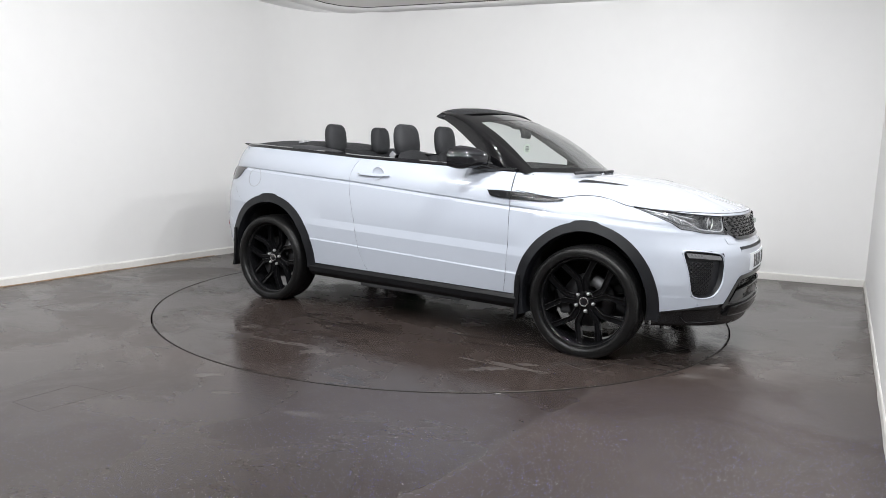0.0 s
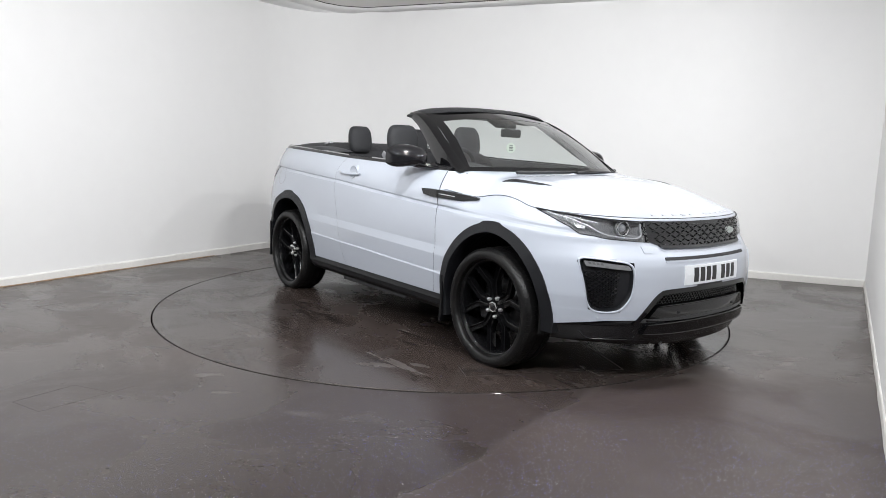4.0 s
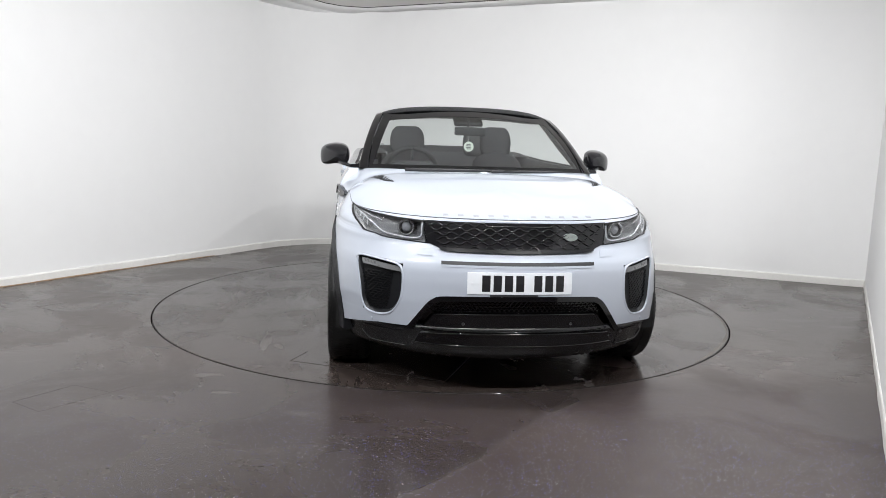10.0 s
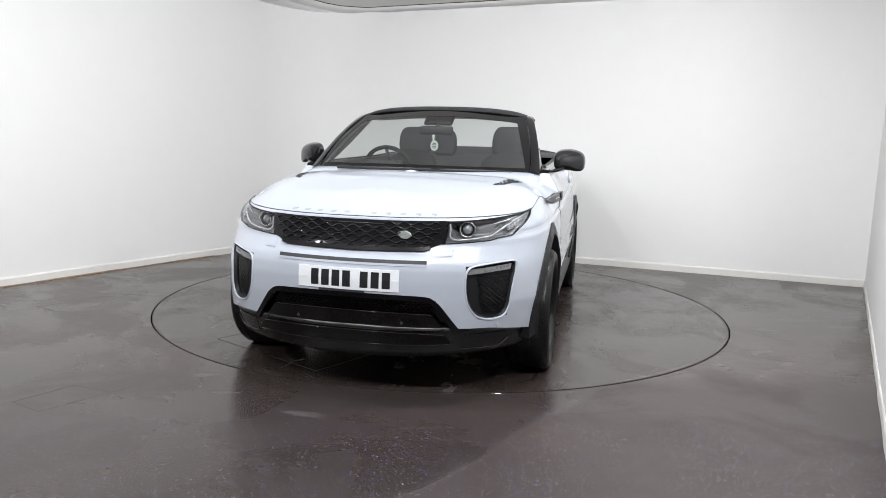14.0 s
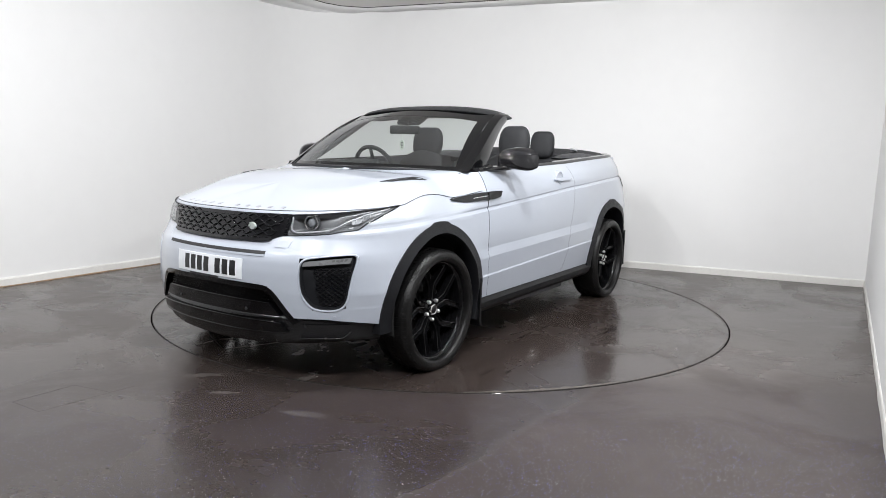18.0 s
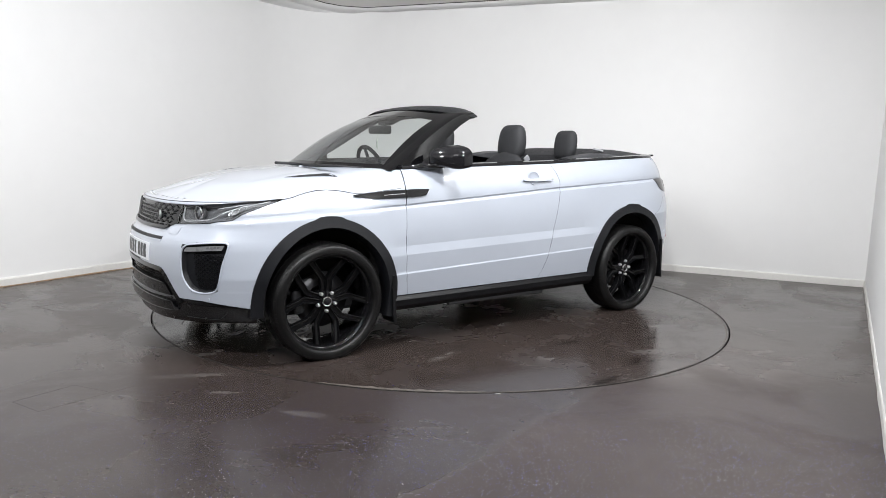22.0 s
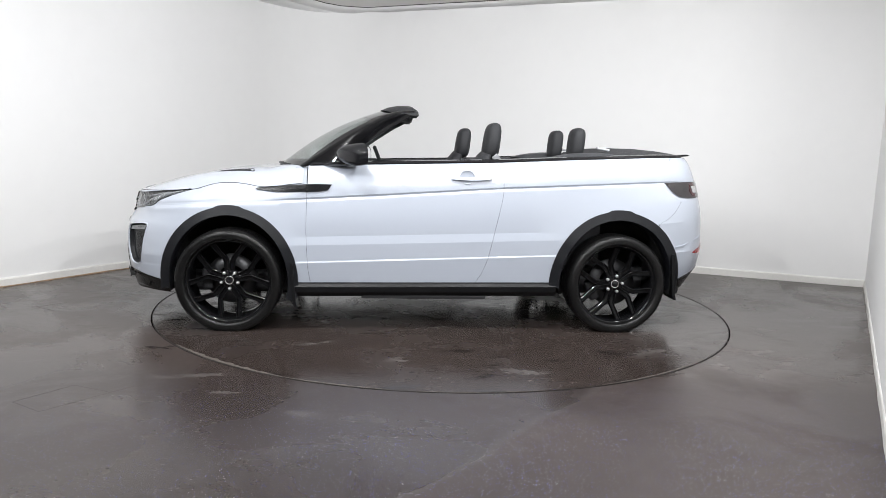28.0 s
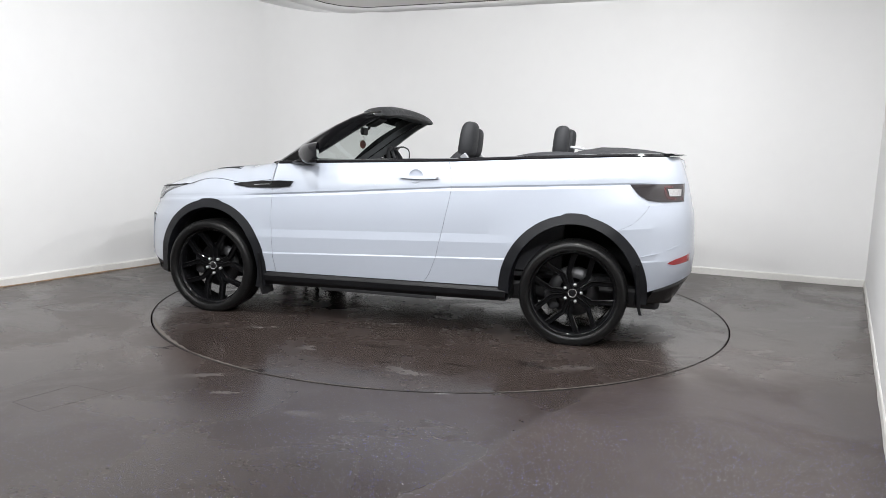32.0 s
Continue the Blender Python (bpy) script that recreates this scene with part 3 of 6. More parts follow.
def face_out(bm, centre=(0, 0, 0.75)):
    """Turn an open sheet so that it faces away from the car's middle."""
    bm.normal_update()
    c = Vector(centre)
    vote = 0.0
    for f in bm.faces:
        d = f.calc_center_median() - c
        d.x *= 0.35
        vote += f.normal.dot(d) * f.calc_area()
    if vote < 0:
        bmesh.ops.reverse_faces(bm, faces=bm.faces)


def panel(columns, side, hood, cut=True, levels=LEVELS, skip=None, hole=None, sharp=9):
    """A body panel from columns: each a function of the level that gives x."""
    grid = []
    for col in columns:
        line = []
        for lev in levels:
            x, y, z = col(lev)
            line.append([x, y, z])
        grid.append(line)
    nu, nv = len(grid), len(levels)
    keep = []

    def rho(p):
        best, which = 9.0, None
        for ax, az, ra, rb in ARCHES:
            q = math.hypot((p[0] - ax) / ra, (p[2] - az) / rb) if p[2] > 0.2 else 9
            if q < best:
                best, which = q, (ax, az, ra, rb)
        return best, which
    for i in range(nu - 1):
        for j in range(nv - 1):
            quad = [(i, j), (i + 1, j), (i + 1, j + 1), (i, j + 1)]
            c = [sum(grid[a][b][k] for a, b in quad) / 4 for k in range(3)]
            if (cut and rho(c)[0] < 1.0) or (skip and skip(i, levels[j])):
                continue
            if hole and hole(*c):
                continue
            keep.append(quad)
    used = {q for quad in keep for q in quad}
    if cut:
        for a, b in used:
            p = grid[a][b]
            q, e = rho(p)
            if q < 1.0:
                p[0], p[2] = e[0] + (p[0] - e[0]) / q, e[1] + (p[2] - e[1]) / q
    index, verts = {}, []
    for key in sorted(used):
        index[key] = len(verts)
        x, y, z = grid[key[0]][key[1]]
        verts.append((x, y * side, z))
    faces = [[index[q] for q in quad] for quad in keep]
    bm = bmesh.new()
    vs = [bm.verts.new(v) for v in verts]
    for f in faces:
        bm.faces.new([vs[k] for k in (f if side < 0 else f[::-1])])
    bmesh.ops.remove_doubles(bm, verts=bm.verts, dist=0.0004)
    face_out(bm)
    me = bpy.data.meshes.new("panel")
    bm.to_mesh(me)
    bm.free()
    me.polygons.foreach_set("use_smooth", [True] * len(me.polygons))
    me.set_sharp_from_angle(angle=radians(sharp))
    return me


def thicken(ob, depth=0.008):
    me = ob.data
    uses = collections.Counter(k for q in me.polygons for k in q.edge_keys)
    if "sharp_edge" not in me.attributes:
        me.attributes.new("sharp_edge", "BOOLEAN", "EDGE")
    flags = me.attributes["sharp_edge"].data
    for e in me.edges:
        if uses[e.key] == 1:
            flags[e.index].value = True
    mod = ob.modifiers.new("thickness", "SOLIDIFY")
    mod.thickness, mod.offset = depth, -1.0
    # panel edges coloured dark for the shade between the panels
    ob.data.materials.append(GAP_SHADE)
    mod.material_offset_rim = 1
    return ob


def door_front_x(z):
    return lerp_tab(z, [0.33, 0.494, 0.722, 0.984, 1.12], [0.791, 0.810, 0.821, 0.817, 0.812])


def door_rear_x(z):
    return lerp_tab(z, [0.34, 0.40, 0.51, 0.745, 0.958, 1.053, 1.12, 1.18], [-0.325, -0.365, -0.410, -0.462, -0.507, -0.505, -0.490, -0.463])


def level_z(x, lev, hood):
    return place(x, lev, hood)[2]


def between(xa, xb, f, hood):
    def col(lev):
        za, zb = level_z(0.8 if xa is door_front_x else -0.5, lev, hood), 0
        a = xa(za) if callable(xa) else xa
        b = xb(level_z(0.8 if xb is door_front_x else -0.5, lev, hood)) if callable(xb) else xb
        return place(a + (b - a) * f, lev, hood)
    return col


car = thing("car", None, None, "white convertible off-road car, roof folded down, black wheels and trim", "car")
GAP = 0.0011
N_PANEL = 44
FENDER_END = 0.50   # share of the front rounding that belongs to the wing


def round_col(tau, front, hood):
    def col(lev):
        k = along(tau(lev) if callable(tau) else tau, front)
        z = level_z(1.75 if front else -1.75, lev, hood)
        for _ in range(3):
            x = X0F + (nose_x(z) - X0F) * k if front else X0R + (tail_x(z) - X0R) * k
            z = level_z(x, lev, hood)
        zs, ys = profile(x, hood)
        i = min(int(lev), len(zs) - 2)
        y = (ys[i] + (ys[i + 1] - ys[i]) * (lev - i)) * (max(0.0, 1 - k ** (NF if front else NR)) ** (1 / (NF if front else NR)))
        return x, y, z
    return col


def rear_tau(f, behind, gap=0.0):
    """Share of the rear rounding, before or behind the slanted bumper seam."""
    def tau(lev):
        b = 0.133 + 0.157 * min(1.0, max(0.0, lev - 3)) ** 0.7
        return b + gap + (1 - b - gap) * f if behind else b * f
    return tau


# ---- openings in the nose, in terms of the way round it and the height
def nose_pt(tau, z, off=0.0):
    """Point of the left half of the nose at a share of its rounding and a height, moved outwards by off."""
    def at(q):
        k = along(q, True)
        x = X0F + (nose_x(z) - X0F) * k
        zs, ys = profile(x, True)
        return x, float(np.interp(z, zs, ys)) * max(0.0, 1 - k ** NF) ** (1 / NF)
    x, y = at(tau)
    (xa, ya), (xb, yb) = at(max(0.0, tau - 0.004)), at(min(1.0, tau + 0.004))
    d = Vector((yb - ya, -(xb - xa)))
    d = -d.normalized() if d.length else Vector((1, 0))
    return x + d.x * off, y + d.y * off, z


def tau_at(x, y, z):
    """Share of the rounding that a point of the nose belongs to: from y on the nose's face, from x on its flank."""
    if abs(y) < 0.72:
        w = float(np.interp(z, *profile(x, True)))
        k = max(0.0, 1 - min(1.0, abs(y) / w) ** NF) ** (1 / NF)
    else:
        k = min(1.0, max(0.0, (x - X0F) / (nose_x(z) - X0F)))
    return 2 / math.pi * math.asin(k ** (NF / 2))


def in_poly(u, v, poly):
    inside = False
    for (ua, va), (ub, vb) in zip(poly, poly[1:] + poly[:1]):
        if (va > v) != (vb > v) and u < ua + (ub - ua) * (v - va) / (vb - va):
            inside = not inside
    return inside


LAMP_LOW = [(2.068, 0.447, 0.784), (2.022, 0.570, 0.793), (1.957, 0.663, 0.802), (1.915, 0.704, 0.814), (1.851, 0.765, 0.823),
            (1.804, 0.793, 0.858), (1.730, 0.815, 0.890), (1.669, 0.831, 0.912), (1.585, 0.839, 0.937)]
LAMP_TOP = [(2.047, 0.449, 0.889), (1.970, 0.597, 0.899), (1.849, 0.717, 0.914), (1.684, 0.805, 0.929), (1.585, 0.839, 0.941)]
FOG_RIM = [(2.056, 0.571, 0.672), (2.082, 0.573, 0.552), (2.078, 0.585, 0.490), (2.046, 0.628, 0.426), (2.000, 0.700, 0.416), (1.940, 0.765, 0.434),
           (1.925, 0.785, 0.555), (1.880, 0.787, 0.690), (1.900, 0.765, 0.703), (2.000, 0.650, 0.688)]
lamp_low, lamp_top, fog_rim = [[(tau_at(x, y, z), z) for x, y, z in line] for line in (LAMP_LOW, LAMP_TOP, FOG_RIM)]
INTAKE = [(0.0, 0.350), (0.30, 0.350), (0.555, 0.352), (0.515, 0.405), (0.472, 0.465), (0.445, 0.500), (0.415, 0.522), (0.375, 0.531), (0.0, 0.535)]
intake_rim = [(1.1 if y == 0 else tau_at(front_x(y, z), y, z), z) for y, z in INTAKE]
fog_mid = [sum(q[k] for q in fog_rim) / len(fog_rim) for k in (0, 1)]
fog_cut = [tuple(fog_mid[k] + 1.03 * (q[k] - fog_mid[k]) for k in (0, 1)) for q in fog_rim]
OPENINGS = [lamp_low + lamp_top[::-1], fog_cut, intake_rim]


def in_opening(x, y, z):
    if not (x > 1.5 and 0.345 < z < 0.95):
        return False
    t = tau_at(x, y, z)
    return any(in_poly(t, z, poly) for poly in OPENINGS)


for side in (1, -1):
    # door
    cols = [between(lambda z: door_rear_x(z) + GAP, lambda z: door_front_x(z) - GAP, i / N_PANEL, False) for i in range(N_PANEL + 1)]
    thicken(part("door", panel(cols, side, False, False), PAINT, car))
    # front wing
    cols = [between(lambda z: door_front_x(z) + GAP, X0F, i / 22, True) for i in range(23)]
    cols += [round_col(FENDER_END * i / 110, True, True) for i in range(1, 111)]
    thicken(part("front_wing", panel(cols, side, True, True, NOSE_LEVELS, hole=in_opening, sharp=28), PAINT, car))
    # rear quarter
    cols = [between(lambda z: door_rear_x(z) - GAP, X0R, i / 36, False) for i in range(37)]
    cols += [round_col(rear_tau(i / 18, False), False, False) for i in range(1, 19)]
    cols += [round_col(rear_tau(i / 30, True), False, False) for i in range(1, 31)]
    thicken(part("rear_quarter", panel(cols, side, False, True, LEVELS, lambda i, lev: i >= 54 and lev < 4), PAINT, car))

# bumpers, each one mesh round the end
for front, a0 in ((True, FENDER_END), (False, 0.002)):
    bmj = bmesh.new()
    for side in (1, -1):
        if front:
            me = panel([round_col(a0 + (1 - a0) * i / 110, True, True) for i in range(111)], side, True, True, NOSE_LEVELS, hole=in_opening, sharp=28)
        else:
            me = panel([round_col(rear_tau(i / 30, True, a0), False, False) for i in range(31)], side, False, True, [q for q in LEVELS if q <= 4])
        bmj.from_mesh(me)
        bpy.data.meshes.remove(me)
    bmesh.ops.remove_doubles(bmj, verts=bmj.verts, dist=0.001)
    face_out(bmj)
    me = bpy.data.meshes.new("bumper")
    bmj.to_mesh(me)
    bmj.free()
    me.polygons.foreach_set("use_smooth", [True] * len(me.polygons))
    thicken(part("front_bumper" if front else "rear_bumper", me, PAINT, car))


# dark liner behind the panel gaps and round the wheels
def liner_ring(x, inset=0.018):
    pts = []
    hood = x > 0.82
    zs, ys = profile(x, hood)
    for z, y in zip(zs, ys):
        pts.append((x, (y * squeeze(x, z)) - inset, z - (0.02 if z == zs[-1] else 0)))
    return pts


for side in (1, -1):
    rings = []
    for xx in np.linspace(-0.78, 0.86, 40):
        rings.append([(x, y * side, z) for x, y, z in liner_ring(float(xx))])
    part("inner_panel", loft_mesh(rings, False, False), BLACK, car)

# ---------------------------------------------------------------- bonnet
HOOD_N = 64


def hood_outline(s):
    """Edge of the bonnet: s 0 at the screen corner, 1 at the middle of the nose."""
    if s < 0.50:
        x = 0.824 + (X0F - 0.824) * (s / 0.50)
        z = hood_edge_z(x) + 0.004
        return x, side_y(x, z), z
    tau = (s - 0.50) / 0.50
    k = along(tau, True)
    z = 0.95
    for _ in range(4):
        x = X0F + (nose_x(z) - X0F) * k
        z = hood_edge_z(x) + 0.004
    zs, ys = profile(x, True)
    return x, ys[-1] * max(0.0, 1 - k ** NF) ** (1 / NF), z


rings = []
R_STEPS = [0, 0.012, 0.03, 0.055, 0.085, 0.12, 0.16, 0.20, 0.25, 0.30, 0.36, 0.42, 0.49, 0.56, 0.63, 0.70, 0.77, 0.84, 0.92, 1.0]
for i in range(HOOD_N + 1):
    s = i / HOOD_N
    ex, ey, ez = hood_outline(s)
    sx = 1.10 + 0.60 * max(0.0, (s - 0.10) / 0.90) ** 0.9
    reach = 0.22 + 0.26 * min(1.0, max(0.0, (s - 0.52) / 0.40))
    reach = min(reach, 0.98 * math.hypot(sx - ex, ey))
    line = []
    for r in R_STEPS:
        x, y = ex + (sx - ex) * r, ey * (1 - r)
        rear = max(0.826, 1.105 - 0.262 * (y / 0.80) ** 2.2)
        x += (rear - (0.824 + 0.276 * r)) * max(0.0, 1 - s / 0.40)
        crown = 1.118 - 0.148 * (x - 1.10) - 0.02 * (x - 1.10) ** 2 - 0.032 * (y / 0.75) ** 2 + 0.012 * math.exp(-((x - 1.43) / 0.22) ** 2) - 0.010 * math.exp(-((x - 1.11) / 0.06) ** 2)
        t = min(1.0, r * math.hypot(sx - ex, ey) / reach)
        z = ez + (crown - ez) * (1 - (1 - t) ** 2.3)
        # two shallow lengthwise swages
        w = math.exp(-((y - 0.56) / 0.06) ** 2) * min(1, max(0, (x - 0.9) / 0.3)) * max(0.0, 1 - max(0, x - 1.6) / 0.35)
        line.append((x, y, z + 0.004 * w))
    rings.append(line)
bonnet_side = rings[1]
full = [[(x, -y, z) for x, y, z in ln] for ln in rings]
bmj = bmesh.new()
for grid, flip in ((rings, False), (full, True)):
    v, f = loft(grid, False, False, flip)
    vs = [bmj.verts.new(q) for q in v]
    for q in f:
        try:
            bmj.faces.new([vs[k] for k in q])
        except ValueError:
            pass
bmesh.ops.remove_doubles(bmj, verts=bmj.verts, dist=0.0008)
bmesh.ops.dissolve_degenerate(bmj, dist=0.0005, edges=bmj.edges)
bonnet_me = from_bm(bmj, True)
if sum(q.normal.z * q.area for q in bonnet_me.polygons) < 0:
    bonnet_me.flip_normals()
bonnet = thicken(part("bonnet", bonnet_me, PAINT, car))


from mathutils.bvhtree import BVHTree
bonnet_bvh = BVHTree.FromPolygons([v.co for v in bonnet_me.vertices], [p.vertices[:] for p in bonnet_me.polygons])


def on_hood(x, y, up=0.0):
    loc = bonnet_bvh.ray_cast(Vector((x, y, 3)), Vector((0, 0, -1)))[0]
    z = loc.z if loc else 1.0
    return x, y, z + up


# dark tube along the bonnet's edge, put in for the shade of its gap
seam = [hood_outline(i / 60) for i in range(61)]
for side in (1, -1):
    part("bonnet_gap_shade", tube([(x + 0.001, (y + 0.0008) * side, z - 0.002) for x, y, z in seam], 0.0014, 6), GAP_SHADE, bonnet)


# ---------------------------------------------------------------- surface patches
def patch(low, high, nu, nv, surf, off, depth, axis):
    """A piece laid on the body between two edge lines; surf gives the third coordinate, depth its thickness."""
    def sample(line, f):
        d = [0.0]
        for a, b in zip(line, line[1:]):
            d.append(d[-1] + math.hypot(b[0] - a[0], b[1] - a[1]))
        f *= d[-1]
        return (float(np.interp(f, d, [q[0] for q in line])), float(np.interp(f, d, [q[1] for q in line])))
    bm = bmesh.new()
    front, back = [], []
    for i in range(nu + 1):
        a, b = sample(low, i / nu), sample(high, i / nu)
        fr, bk = [], []
        for j in range(nv + 1):
            u, z = a[0] + (b[0] - a[0]) * j / nv, a[1] + (b[1] - a[1]) * j / nv
            s = surf(u, z)
            if axis == "x":
                fr.append(bm.verts.new((s + off, u, z)))
                bk.append(bm.verts.new((s + off - depth, u, z)))
            else:
                sg = 1 if axis == "y" else -1
                fr.append(bm.verts.new((u, sg * (s + off), z)))
                bk.append(bm.verts.new((u, sg * (s + off - depth), z)))
        front.append(fr)
        back.append(bk)
    for i in range(nu):
        for j in range(nv):
            bm.faces.new((front[i][j], front[i + 1][j], front[i + 1][j + 1], front[i][j + 1]))
    border = [(i, 0) for i in range(nu)] + [(nu, j) for j in range(nv)] + [(i, nv) for i in range(nu, 0, -1)] + [(0, j) for j in range(nv, 0, -1)]
    for k in range(len(border)):
        a, b = border[k], border[(k + 1) % len(border)]
        try:
            bm.faces.new((front[a[0]][a[1]], front[b[0]][b[1]], back[b[0]][b[1]], back[a[0]][a[1]]))
        except ValueError:
            pass
    bmesh.ops.remove_doubles(bm, verts=bm.verts, dist=0.0002)
    return from_bm(bm, False)


def smooth_face(me, angle=40):
    me.polygons.foreach_set("use_smooth", [True] * len(me.polygons))
    me.set_sharp_from_angle(angle=radians(angle))
    return me


def mirrored(line, side):
    return [(u * side, z) for u, z in line]


def bar_on(surf, pts, width, off, depth, axis):
    """A flat bead of given width that follows points on the body."""
    rings = []
    for i, (u, z) in enumerate(pts):
        a, b = pts[max(i - 1, 0)], pts[min(i + 1, len(pts) - 1)]
        d = Vector((b[0] - a[0], b[1] - a[1])).normalized()
        nrm = Vector((-d.y, d.x)) * width / 2
        q = []
        for sgn, dp in ((1, 0), (-1, 0), (-1, depth), (1, depth)):
            uu, zz = u + nrm.x * sgn, z + nrm.y * sgn
            s = surf(uu, zz) + off - dp
            q.append((s, uu, zz) if axis == "x" else (uu, s if axis == "y" else -s, zz))
        rings.append(q)
    return loft_mesh(rings, True, True, False)


# corner of the wing that closes the step between bonnet and door
for side in (1, -1):
    line = bonnet_side
    zs_, ys_ = [q[2] for q in line], [q[1] for q in line]
    dz, dy = profile(0.818, False)
    cols = []
    for k in range(15):
        z = 0.996 + 0.118 * k / 14
        yd = float(np.interp(z, dz, dy)) - 0.0005
        yb = min(yd, float(np.interp(z, zs_, ys_)) - 0.001)
        cols.append([(0.8185, yd * side, z), (0.826, (yd * 0.8 + yb * 0.2) * side, z), (0.846, yb * side, z), (0.860, (yb - 0.02) * side, z), (0.8185, (yd - 0.03) * side, z)])
    part("wing_corner", smooth_face(loft_mesh(cols, True, True, False), 40), PAINT, car)

def rounded(pts, times=2):
    """A closed outline with its corners cut smooth."""
    for _ in range(times):
        out = []
        for a, b in zip(pts, pts[1:] + pts[:1]):
            out.append((a[0] * 0.75 + b[0] * 0.25, a[1] * 0.75 + b[1] * 0.25))
            out.append((a[0] * 0.25 + b[0] * 0.75, a[1] * 0.25 + b[1] * 0.75))
        pts = out
    return pts


def rounded_open(pts, times=2):
    """An open line with its corners cut smooth; its ends stay."""
    for _ in range(times):
        out = [pts[0]]
        for a, b in zip(pts, pts[1:]):
            out.append((a[0] * 0.75 + b[0] * 0.25, a[1] * 0.75 + b[1] * 0.25))
            out.append((a[0] * 0.25 + b[0] * 0.75, a[1] * 0.25 + b[1] * 0.75))
        pts = out + [pts[-1]]
    return pts


# grille with honeycomb ribs
GR_LOW = [(-0.448, 0.788), (-0.37, 0.757), (0.0, 0.750), (0.37, 0.757), (0.448, 0.788)]
GR_TOP = [(-0.47, 0.897), (-0.30, 0.893), (0.0, 0.892), (0.30, 0.893), (0.47, 0.897)]
grille = part("grille", smooth_face(patch(GR_LOW, GR_TOP, 24, 4, front_x, 0.004, 0.03, "x")), GLOSS, car, "black honeycomb radiator grille")


def grille_inside(y, z, margin=0.008):
    lo = float(np.interp(y, [q[0] for q in GR_LOW], [q[1] for q in GR_LOW]))
    hi = float(np.interp(y, [q[0] for q in GR_TOP], [q[1] for q in GR_TOP]))
    return lo + margin < z < hi - margin and abs(y) < 0.395 + (z - 0.78) * 0.5


def honeycomb(surf, inside, y0, y1, z0, z1, cell_w, cell_h, width, off, depth):
    """Wavy hexagon ribs over a region of the nose."""
    verts, faces = [], []

    def seg(a, b):
        if not (inside(*a) and inside(*b)):
            return
        d = Vector((b[0] - a[0], b[1] - a[1]))
        n = Vector((-d.y, d.x)).normalized() * width / 2
        base = len(verts)
        for p in (a, b):
            for sg in (1, -1):
                y, z = p[0] + n.x * sg, p[1] + n.y * sg
                s = surf(y, z)
                verts.append((s + off, y, z))
                verts.append((s + off - depth, y, z))
        f = [(0, 2, 6, 4), (1, 0, 4, 5), (2, 3, 7, 6), (0, 1, 3, 2), (4, 6, 7, 5)]
        faces.extend([tuple(base + k for k in q) for q in f])
    rows = int((z1 - z0) / cell_h) + 1
    cols = int((y1 - y0) / cell_w) + 1
    for r in range(rows + 1):
        z = z0 + r * cell_h
        for c in range(-1, cols + 1):
            y = y0 + (c + 0.5 * (r % 2)) * cell_w
            q = cell_w / 6
            p = [(y, z), (y + q, z + cell_h / 2), (y + 3 * q, z + cell_h / 2), (y + 4 * q, z)]
            seg(p[0], p[1])
            seg(p[1], p[2])
            seg(p[2], p[3])
            seg((y + 4 * q, z), (y + 6 * q, z))
    return mesh_of(verts, faces, False)


for row in range(6):
    # wavy ribs, each row shifted by half a wave
    zr, pts = 0.769 + 0.0225 * row, []
    for k in range(131):
        yy = -0.455 + 0.007 * k
        ph = ((yy / 0.074) + 0.5 * (row % 2)) % 1.0
        wave = min(1.0, max(-1.0, (abs(ph - 0.5) * 4 - 1.0) * 1.7))
        if grille_inside(yy, zr, 0.011):
            pts.append((yy, zr + 0.0068 * wave))
    part("grille_rib", tube([(front_x(yy, zz) + 0.010, yy, zz) for yy, zz in pts], 0.0030, 8), RIBM, grille)
bar_pts = [(y, float(np.interp(y, [q[0] for q in GR_LOW], [q[1] for q in GR_LOW])) + 0.004) for y in np.linspace(-0.39, 0.39, 25)]
part("lower_bar", bar_on(front_x, bar_pts, 0.016, 0.014, 0.02, "x"), GLOSS, grille)
# oval badge
bm = bmesh.new()
bmesh.ops.create_cone(bm, cap_ends=True, segments=32, radius1=0.5, radius2=0.46, depth=1)
bmesh.ops.scale(bm, vec=(0.076, 0.040, 0.010), verts=bm.verts)
by, bz = 0.262, 0.826
part("badge", from_bm(bm), BADGE, grille, "small oval silver and green badge", Matrix.Translation((front_x(by, bz) + 0.012, by, bz)) @ Matrix.Rotation(radians(90), 4, "Y") @ Matrix.Rotation(radians(90), 4, "Z") @ Matrix.Rotation(radians(-12), 4, "Y"))
# bonnet lettering as plain silver blocks
for i in range(10):
    yy = -0.335 + 0.075 * i + (0.045 if i > 4 else -0.02)
    xx = front_x(yy, 0.93) - 0.028
    bm = rbox(0.020, 0.027, 0.004, 0.0015, 1)
    part("letter_block", from_bm(bm), SILVER, bonnet, "", Matrix.Translation(on_hood(xx, yy, 0.001)) @ Matrix.Rotation(radians(24), 4, "Y"))

# slot under the grille, number plate, washer covers
slot = [(y, 0.698 + 0.004 * abs(y)) for y in np.linspace(-0.385, 0.385, 25)]
part("slot", bar_on(front_x, slot, 0.016, 0.004, 0.02, "x"), BLACK, car)
part("slot_lip", bar_on(front_x, [(y, z - 0.014) for y, z in slot], 0.010, 0.004, 0.02, "x"), PAINT, car)


def plate_x(y, z):
    """The plate bends with the bumper."""
    return front_x(y, z) - 0.001


def plate_piece(name, y0, y1, z0, z1, off, depth, material, parent, label=""):
    ys = np.linspace(y0, y1, 9)
    return part(name, patch([(float(q), z0) for q in ys], [(float(q), z1) for q in ys], 8, 2, plate_x, off, depth, "x"), material, parent, label)


